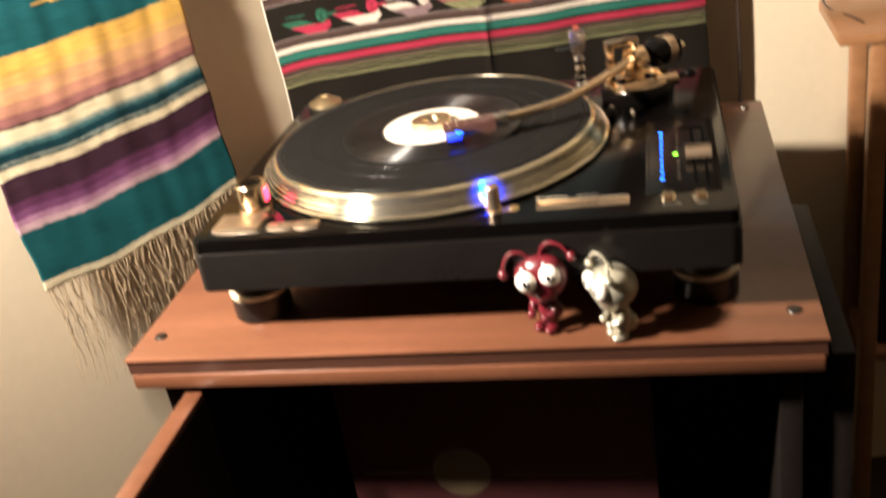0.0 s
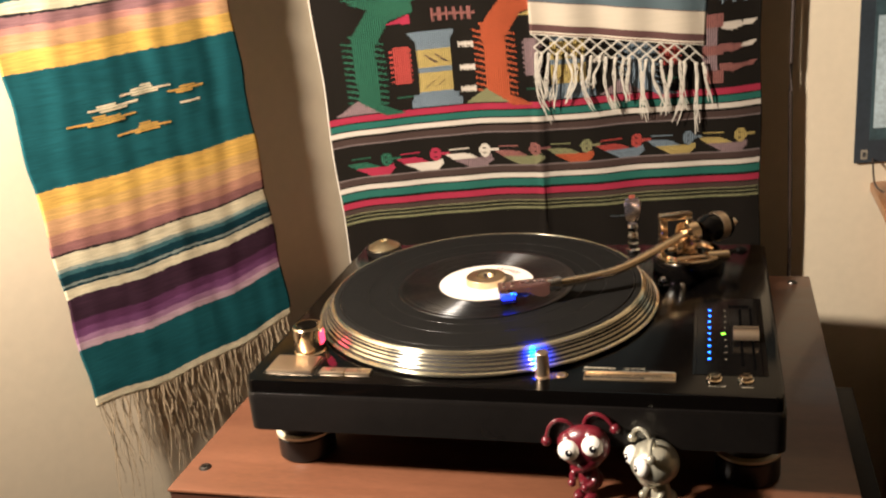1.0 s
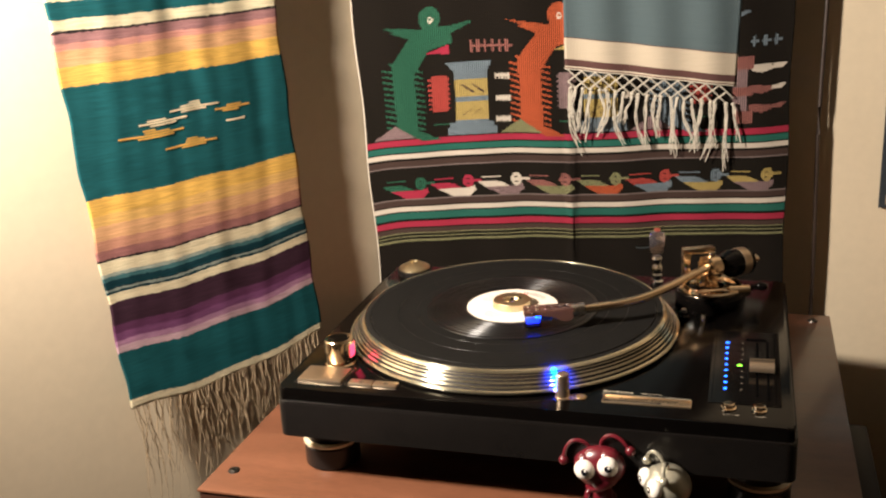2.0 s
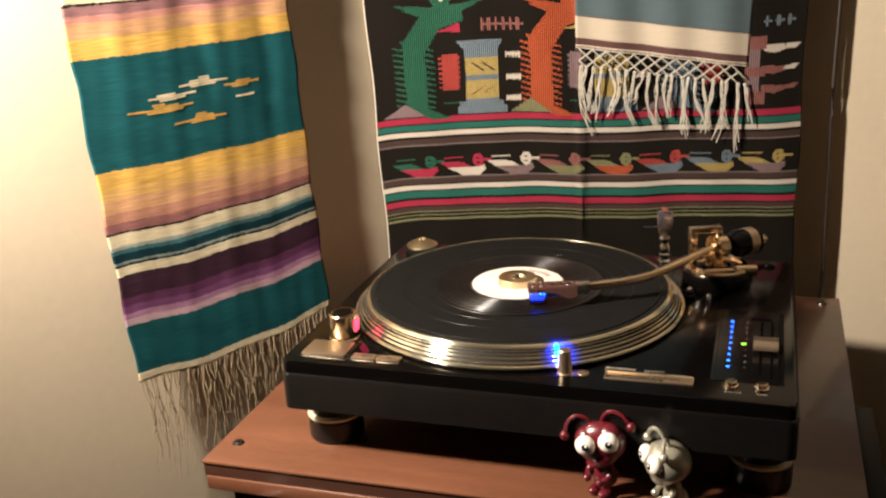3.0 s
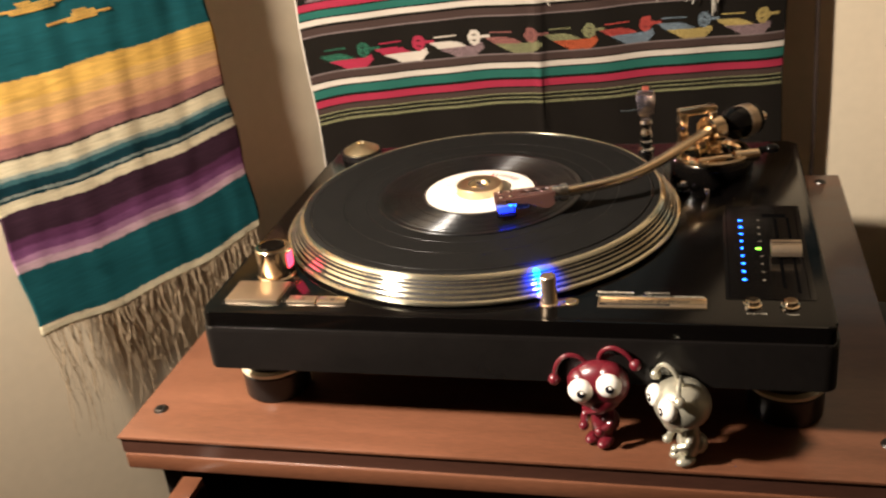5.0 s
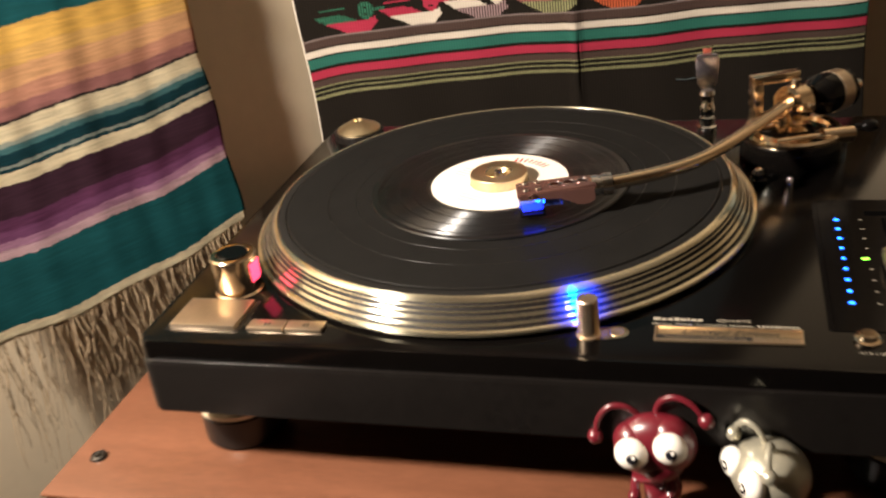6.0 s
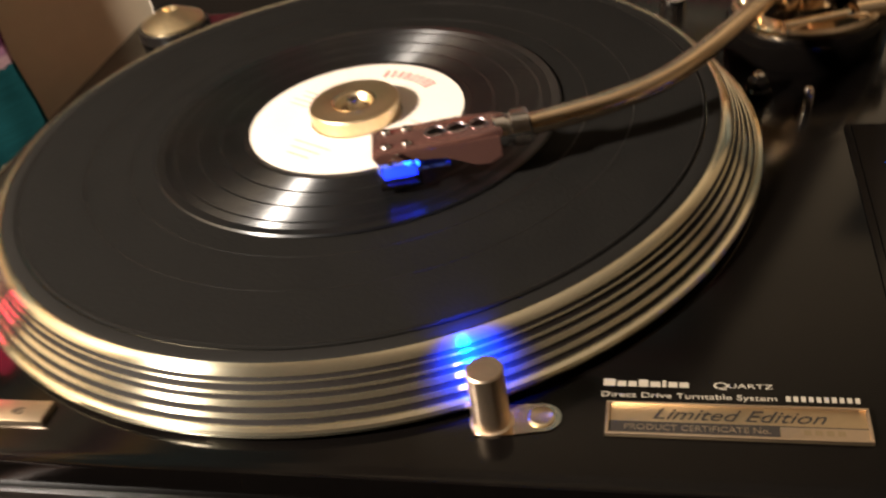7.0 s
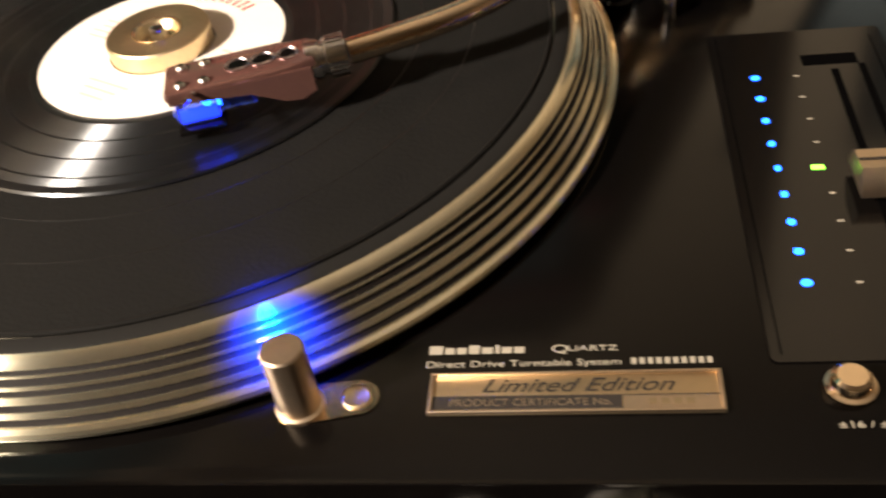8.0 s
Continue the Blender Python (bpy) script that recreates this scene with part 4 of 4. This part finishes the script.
palette = {"black": (0.0095, 0.0075, 0.0058), "red": (0.258, 0.02236, 0.043), "green": (0.01892, 0.0903, 0.0688), "white": (0.4472, 0.387, 0.3182), "brown": (0.0473, 0.02924, 0.02408), "grey": (0.1462, 0.1118, 0.1032),
           "leaf": (0.0301, 0.1161, 0.0688), "orange": (0.4472, 0.0946, 0.0387), "blue": (0.172, 0.215, 0.2494), "yellow": (0.4472, 0.3268, 0.1118), "salmon": (0.4128, 0.0645, 0.0516), "mauve": (0.258, 0.172, 0.172), "olive": (0.2322, 0.2236, 0.1118), "rose": (0.2838, 0.1118, 0.0946)}
NAMES = list(palette)
paint = np.zeros((NZ, NX), dtype=np.int32)
UU, ZZ = np.meshgrid((np.arange(NX) + 0.5) * CELL, TZ0 + (np.arange(NZ) + 0.5) * CELL)


def fill(points, colour, mask=None):
    inside = np.zeros(UU.shape, dtype=bool)
    for (x0, y0), (x1, y1) in zip(points, points[1:] + points[:1]):
        if y0 != y1:
            inside ^= ((y0 > ZZ) != (y1 > ZZ)) & (UU < (x1 - x0) * (ZZ - y0) / (y1 - y0) + x0)
    paint[inside] = NAMES.index(colour)


def rect(u0, u1, z0, z1, colour):
    fill([(u0, z0), (u1, z0), (u1, z1), (u0, z1)], colour)


for z0, z1, c in ((0.9125, 0.921, "red"), (0.903, 0.9115, "green"), (0.8945, 0.9010, "white"), (0.8845, 0.8925, "brown"), (0.8825, 0.8845, "grey"), (0.8380, 0.8400, "grey"), (0.8295, 0.8375, "brown"), (0.8215, 0.8285, "white"), (0.8105, 0.8195, "green"), (0.7990, 0.8080, "red"),
                  (0.7895, 0.7915, "olive"), (0.7845, 0.7865, "olive"), (0.7790, 0.7815, "olive"), (0.7915, 0.7980, "brown")):
    rect(0, TW, z0, z1, c)
pairs = [("leaf", "red"), ("red", "white"), ("white", "mauve"), ("rose", "olive"), ("olive", "orange"), ("salmon", "blue"), ("blue", "yellow"), ("yellow", "mauve")]
for k, (c1, c2) in enumerate(pairs):
    u = 0.016 + 0.0642 * k
    z = 0.8410
    fill([(u, z + 0.0175), (u + 0.030, z + 0.0165), (u + 0.042, z + 0.0100), (u + 0.026, z + 0.0060), (u + 0.012, z + 0.0085)], c1)
    fill([(u + 0.011, z + 0.0090), (u + 0.043, z + 0.0090), (u + 0.060, z + 0.0120), (u + 0.062, z + 0.0060), (u + 0.054, z - 0.0015), (u + 0.030, z - 0.0015)], c2)
    fill([(u + 0.052 + 0.0075 * math.cos(radians(a)), z + 0.0185 + 0.0090 * math.sin(radians(a))) for a in range(0, 360, 30)], c1)
    rect(u + 0.059, u + 0.070, z + 0.0170, z + 0.0200, c1)
    rect(u + 0.006, u + 0.032, z + 0.0215, z + 0.0245, c1)
    rect(u + 0.0500, u + 0.0535, z + 0.0140, z + 0.0165, "black")
    rect(u + 0.0500, u + 0.0535, z + 0.0200, z + 0.0225, "black")


def pillar_bird(u, z, colour, belly):
    """A bird whose body runs down as a feathered column."""
    fill([(u + 0.026, z + 0.008), (u + 0.056, z + 0.008), (u + 0.086, z - 0.006), (u + 0.060, z - 0.006), (u + 0.034, z + 0.008)], colour)
    fill([(u + 0.028, z), (u + 0.056, z + 0.004), (u + 0.054, z + 0.080), (u + 0.076, z + 0.110), (u + 0.108, z + 0.118), (u + 0.106, z + 0.140), (u + 0.060, z + 0.138), (u + 0.026, z + 0.095)], colour)
    fill([(u + 0.026, z + 0.138), (u + 0.064, z + 0.122), (u + 0.064, z + 0.138)], colour)
    fill([(u + 0.014, z + 0.145), (u + 0.060, z + 0.139), (u + 0.064, z + 0.128)], colour)
    fill([(u + 0.098, z + 0.126), (u + 0.134, z + 0.142), (u + 0.134, z + 0.145), (u + 0.100, z + 0.138)], colour)
    fill([(u + 0.080 + 0.0145 * math.cos(radians(a)), z + 0.150 + 0.015 * math.sin(radians(a))) for a in range(0, 360, 24)], colour)
    fill([(u + 0.072, z + 0.106), (u + 0.104, z + 0.104), (u + 0.104, z + 0.116)], belly)
    fill([(u + 0.081 + 0.004 * math.cos(radians(a)), z + 0.148 + 0.004 * math.sin(radians(a))) for a in range(0, 360, 45)], "white")
    rect(u + 0.080, u + 0.083, z + 0.147, z + 0.150, colour)
    for k in range(14):
        zz = z + 0.010 + k * 0.0075
        d = max(0, (k - 10)) * 0.010
        fill([(u + 0.028 + d, zz), (u + 0.028 + d, zz + 0.0035), (u + 0.014 + d, zz + 0.0065), (u + 0.014 + d, zz + 0.0045)], colour)
        if k < 11:
            fill([(u + 0.054, zz), (u + 0.054, zz + 0.0035), (u + 0.067, zz - 0.0010), (u + 0.067, zz - 0.0030)], colour)


pillar_bird(0.012, 0.924, "leaf", "red")
pillar_bird(0.176, 0.924, "orange", "yellow")
pillar_bird(0.356, 0.924, "blue", "rose")
for u, c in ((0.010, "mauve"), (0.176, "olive"), (0.345, "mauve")):
    fill([(u, 0.9225), (u + 0.055, 0.9225), (u + 0.027, 0.9400)], c)
for u, c in ((0.084, "salmon"), (0.249, "mauve"), (0.420, "salmon")):
    rect(u + 0.004, u + 0.024, 0.955, 1.001, c)
    for k in range(7):
        rect(u, u + 0.028, 0.957 + k * 0.0063, 0.9600 + k * 0.0063, c)
    rect(u + 0.004, u + 0.028, 0.9360, 0.9385, "leaf")
for u in (0.107, 0.275):
    fill([(u, 1.0175), (u + 0.062, 1.0165), (u + 0.054, 1.0040), (u + 0.012, 1.0045)], "blue")
    for z0, z1, c in ((0.9400, 1.005, "blue"), (0.9420, 0.9650, "yellow"), (0.9720, 0.9950, "yellow"), (0.9230, 0.9400, "blue")):
        rect(u + 0.011, u + 0.054, z0, z1, c)
    rect(u, u + 0.066, 0.9230, 0.9325, "blue")
    rect(u + 0.004, u + 0.061, 0.9325, 0.9380, "blue")
    for zz, s in ((0.9760, -1), (0.9470, 1)):
        for o in (0, 0.013):
            x = u + 0.019 + o
            fill([(x, zz + (0.012 if s < 0 else 0)), (x + 0.002, zz + (0.013 if s < 0 else 0)), (x + 0.018, zz + (0.002 if s < 0 else 0.012)), (x + 0.016, zz + (0 if s < 0 else 0.011))], "brown")
for u, zs in ((0.171, (0.9935, 0.9640, 0.9370)), (0.335, (0.9935, 0.9640))):
    for zz in zs:
        for k in range(5):
            rect(u + k * 0.0042, u + 0.0026 + k * 0.0042, zz, zz + 0.008, "white")
        rect(u + 0.001, u + 0.019, zz + 0.002, zz + 0.006, "white")
for k in range(3):
    u = 0.142 + k * 0.0185
    rect(u, u + 0.0125, 1.0345, 1.0375, "rose")
    rect(u, u + 0.0035, 1.0285, 1.0435, "rose")
    rect(u + 0.009, u + 0.0125, 1.0285, 1.0435, "rose")
    rect(u + 0.0125, u + 0.0185, 1.0350, 1.0370, "rose")
for zz, c1, c2 in ((0.994, "white", "white"), (0.968, "rose", "white"), (0.944, "rose", "rose")):
    fill([(0.494, zz), (0.508, zz - 0.004), (0.522, zz), (0.520, zz + 0.006), (0.492, zz + 0.007)], c1)
    fill([(0.520, zz), (0.534, zz + 0.001), (0.540, zz + 0.007), (0.522, zz + 0.006)], c2)
for z0, z1, c in ((0.9270, 0.9440, "rose"), (0.9440, 0.9630, "mauve"), (0.9630, 0.9740, "rose"), (0.9740, 0.9960, "mauve"), (0.9960, 1.0120, "rose")):
    rect(0.474, 0.492 + (0.006 if c == "rose" else 0), z0, z1, c)
for k in range(3):
    rect(0.492 + k * 0.014, 0.503 + k * 0.014, 1.028, 1.031, "blue")
    rect(0.494 + k * 0.014, 0.4975 + k * 0.014, 1.0225, 1.0365, "blue")
rect(0, 0.0022, TZ0, TZ1, "white")


def tap_point(u, z):
    """Slight waves of the hanging tapestry, a fold down its middle, wandering stripes."""
    deep = 0.0020 * math.sin(u * 26 + z * 5) + 0.0014 * math.sin(u * 71 + z * 13 + 1) - 0.0030 * math.exp(-((u - 0.268) / 0.006) ** 2)
    lift = -0.008 * math.exp(-u / 0.045) + 0.0016 * math.sin(u * 11 + 0.4) + 0.0010 * math.sin(u * 31 + z * 9)
    return (u + 0.0012 * math.sin(z * 34) * (1 if u < 0.27 else -1) + 0.03 * (z - 0.80) * (-1 if u < 0.03 else 0) * (1 - u / 0.03), deep, z - TZ0 + lift)


verts = [tap_point(i * CELL, TZ0 + j * CELL) for j in range(NZ + 1) for i in range(NX + 1)]
faces = [(j * (NX + 1) + i, j * (NX + 1) + i + 1, (j + 1) * (NX + 1) + i + 1, (j + 1) * (NX + 1) + i) for j in range(NZ) for i in range(NX)]
me = bpy.data.meshes.new("cloth")
me.from_pydata(verts, [], faces)
me.polygons.foreach_set("material_index", paint.ravel())
for nm in NAMES:
    me.materials.append(cloth_mat("tapestry_wool", palette[nm], 0.0 if nm in ("black", "brown", "red", "green", "grey", "white") else 0.88, 120, 0.2))
me.shade_smooth()
tcl = new("cloth", me)
tcl.parent = tap
sm = tcl.modifiers.new("thickness", "SOLIDIFY")
sm.thickness, sm.offset = 0.0016, 1.0

# coarse cloth added above the view to darken reflections in the glossy deck
verts = [tap_point(i * 0.016, TZ1 + j * 0.016) for j in range(33) for i in range(35)]
faces = [(j * 35 + i, j * 35 + i + 1, (j + 1) * 35 + i + 1, (j + 1) * 35 + i) for j in range(32) for i in range(34)]
me = bpy.data.meshes.new("unseen_upper_cloth")
me.from_pydata(verts, [], faces)
me.polygons.foreach_set("material_index", [(0, 0, 0, 1, 0, 0, 2, 0, 0, 0, 3, 0, 0, 0, 0, 0)[(f // 34) % 16] for f in range(len(faces))])
for nm in ("black", "red", "white", "green"):
    me.materials.append(tcl.data.materials[NAMES.index(nm)])
ucl = new("unseen_upper_cloth", me)
ucl.parent = tap
sm = ucl.modifiers.new("thickness", "SOLIDIFY")
sm.thickness, sm.offset = 0.0016, 1.0

# ---------------------------------------------------------------- pale shawl over the tapestry
shawl = tagged(hang("fringed_shawl", (TAP_AT[0] + 0.007 * 0.184, TAP_AT[1] - 0.007), TAP_TURN, 0.97), "slate blue shawl with a cream border and knotted white fringe", "shawl")


def hem(u):
    return 1.0045 - 0.970 - (u - 0.262) * 0.145


def shawl_point(u, h):
    """h runs up from the hem."""
    return Vector((u + 0.055 * h * ((u - 0.262) / 0.215) - 0.01 * h, 0.0025 * math.sin(u * 95 + h * 6) + 0.002 * math.sin(u * 41), hem(u) + h))


sh_bands = [(0.0, (0.60, 0.54, 0.44)), (0.0016, (0.13, 0.07, 0.06)), (0.0030, (0.60, 0.52, 0.40)), (0.0048, (0.10, 0.050, 0.045)), (0.0135, (0.50, 0.42, 0.32)), (0.040, (0.10, 0.05, 0.045)), (0.0410, (0.085, 0.115, 0.125))]
tops = [b[0] for b in sh_bands[1:]] + [0.50]
bm = bmesh.new()
for i, (h0, c) in enumerate(sh_bands):
    n = max(1, int((tops[i] - h0) / 0.012))
    for k in range(n):
        a, b = h0 + (tops[i] - h0) * k / n, h0 + (tops[i] - h0) * (k + 1) / n
        ra = [bm.verts.new(shawl_point(0.262 + 0.213 * j / 60, a)) for j in range(61)]
        rb = [bm.verts.new(shawl_point(0.262 + 0.213 * j / 60, b)) for j in range(61)]
        for j in range(60):
            f = bm.faces.new((ra[j], ra[j + 1], rb[j + 1], rb[j]))
            f.material_index = i
bmesh.ops.remove_doubles(bm, verts=bm.verts, dist=0.00001)
scl = part("cloth", bm, [cloth_mat("shawl_wool", c, 0, 170, 0.12) for h, c in sh_bands], shawl)
sm = scl.modifiers.new("thickness", "SOLIDIFY")
sm.thickness = 0.0016
bm = bmesh.new()
NK = 12
for row in range(3):
    for k in range(NK):
        for s in (-1, 1):
            u0 = 0.266 + 0.206 * (k + 0.5 * (row % 2)) / NK
            u1 = u0 + s * 0.5 * 0.206 / NK
            if not 0.263 < u1 < 0.476:
                continue
            a = Vector((u0, -0.002 - 0.0012 * s, hem(u0) - 0.0075 * row))
            b = Vector((u1, -0.002 + 0.0012 * s, hem(u1) - 0.0075 * (row + 1)))
            tube([a, (a + b) / 2 + Vector((s * 0.0012, -0.001, -0.001)), b], 0.0011, 5, bm)
tagged(part("knotted_net", bm, WHITEYARN, shawl, "knotted white fringe net"), kind="stuff")
for k in range(22):
    u = 0.266 + 0.206 * (k + random.uniform(-0.35, 0.35)) / 21
    bm = bmesh.new()
    length = random.uniform(0.050, 0.088) if not 7 <= k <= 8 else 0.038
    sway = random.uniform(-0.012, 0.012)
    bend = random.uniform(-0.006, 0.006)
    for q in range(5):
        pts, x = [], u + random.uniform(-0.0008, 0.0008)
        own = length * random.uniform(0.82, 1.05)
        phase = random.uniform(0, 6)
        for t in range(9):
            s = t / 8
            pts.append(Vector((x + sway * s * s + bend * math.sin(math.pi * s) + 0.0014 * math.sin(9 * s + phase) + (q - 2) * 0.0014 * s * s, -0.003 - 0.0015 * math.sin(3 * s) + random.uniform(-0.0005, 0.0005), hem(u) - 0.0215 - own * s)))
        tube(smooth_path(pts, 2), [0.00085 * (1 - 0.35 * i / 16) for i in range(17)], 5, bm)
    join(bm, ball(0.0024, (u, -0.003, hem(u) - 0.0222), (1, 1, 0.9), 8))
    part("tassel", bm, WHITEYARN, shawl)

# ---------------------------------------------------------------- right of the tapestry
cord = tagged(mesh_ob("hanging_cord", tube(smooth_path([(0.2690, 0.617, 0.56), (0.2695, 0.616, 0.72), (0.2660, 0.615, 0.90), (0.2680, 0.616, 1.10), (0.2690, 0.617, 1.45)], 5), 0.0026, 10), CABLE), "dark brown cord hanging against the wall", "cord")

poster = tagged(hang("wall_poster", (0.349, 0.6420), TAP_TURN, 0.795), "dark bordered poster with a pale teal picture on the wall", "poster")
part("backing", box(0, 0.30, -0.0012, 0.0012, 0, 0.42), mat("dark_print", (0.035, 0.045, 0.055), 0.45, 0, 0.3, 20), poster)
part("picture", box(0.018, 0.29, -0.0017, -0.0012, 0.030, 0.40), mat("teal_print", (0.05, 0.085, 0.095), 0.45, 0, 0.5, 18), poster)
part("picture", box(0.022, 0.22, -0.0021, -0.0017, 0.046, 0.19), mat("pale_print", (0.45, 0.55, 0.58), 0.45, 0, 0.5, 22), poster)
part("badge", box(0.008, 0.0165, -0.0016, -0.0012, 0.005, 0.0175), SILK, poster)
part("badge_mark", box(0.010, 0.0145, -0.0019, -0.0016, 0.0075, 0.0145), mat("badge_ink", (0.05, 0.05, 0.05), 0.5), poster)
cord2 = tagged(mesh_ob("thin_wire", tube(smooth_path([(0.372, 0.642, 0.80), (0.372, 0.61, 0.775), (0.386, 0.60, 0.764), (0.395, 0.56, 0.768), (0.405, 0.53, 0.7675)], 5), 0.0012, 8), CABLE), "thin brown wire hanging below the poster", "wire")

stand = tagged(empty("oak_stand", (0, 0, 0)), "oak side stand with a plain slab top and square legs", "side table")
part("tabletop", box(0.372, 0.74, 0.490, 0.660, 0.752, 0.766, 0.003), OAK, stand)
for x in (0.409, 0.700):
    for y in (0.496, 0.625):
        part("leg", box(x, x + 0.021, y, y + 0.021, 0, 0.752, 0.003), OAK, stand)
part("shelf", box(0.415, 0.71, 0.506, 0.640, 0.300, 0.315, 0.002), OAK, stand)
# invented box that fills the dark space behind the stand's leg
filler = tagged(empty("dark_filler_box", (0.56, 0.58, 0.315)), "plain black box added to darken the space on the stand's shelf", "box")
part("body", box(-0.125, 0.125, -0.055, 0.050, 0, 0.36, 0.004), DARKBOARD, filler)
part("lid", box(-0.128, 0.128, -0.058, 0.053, 0.36, 0.40, 0.004), DARKBOARD, filler)
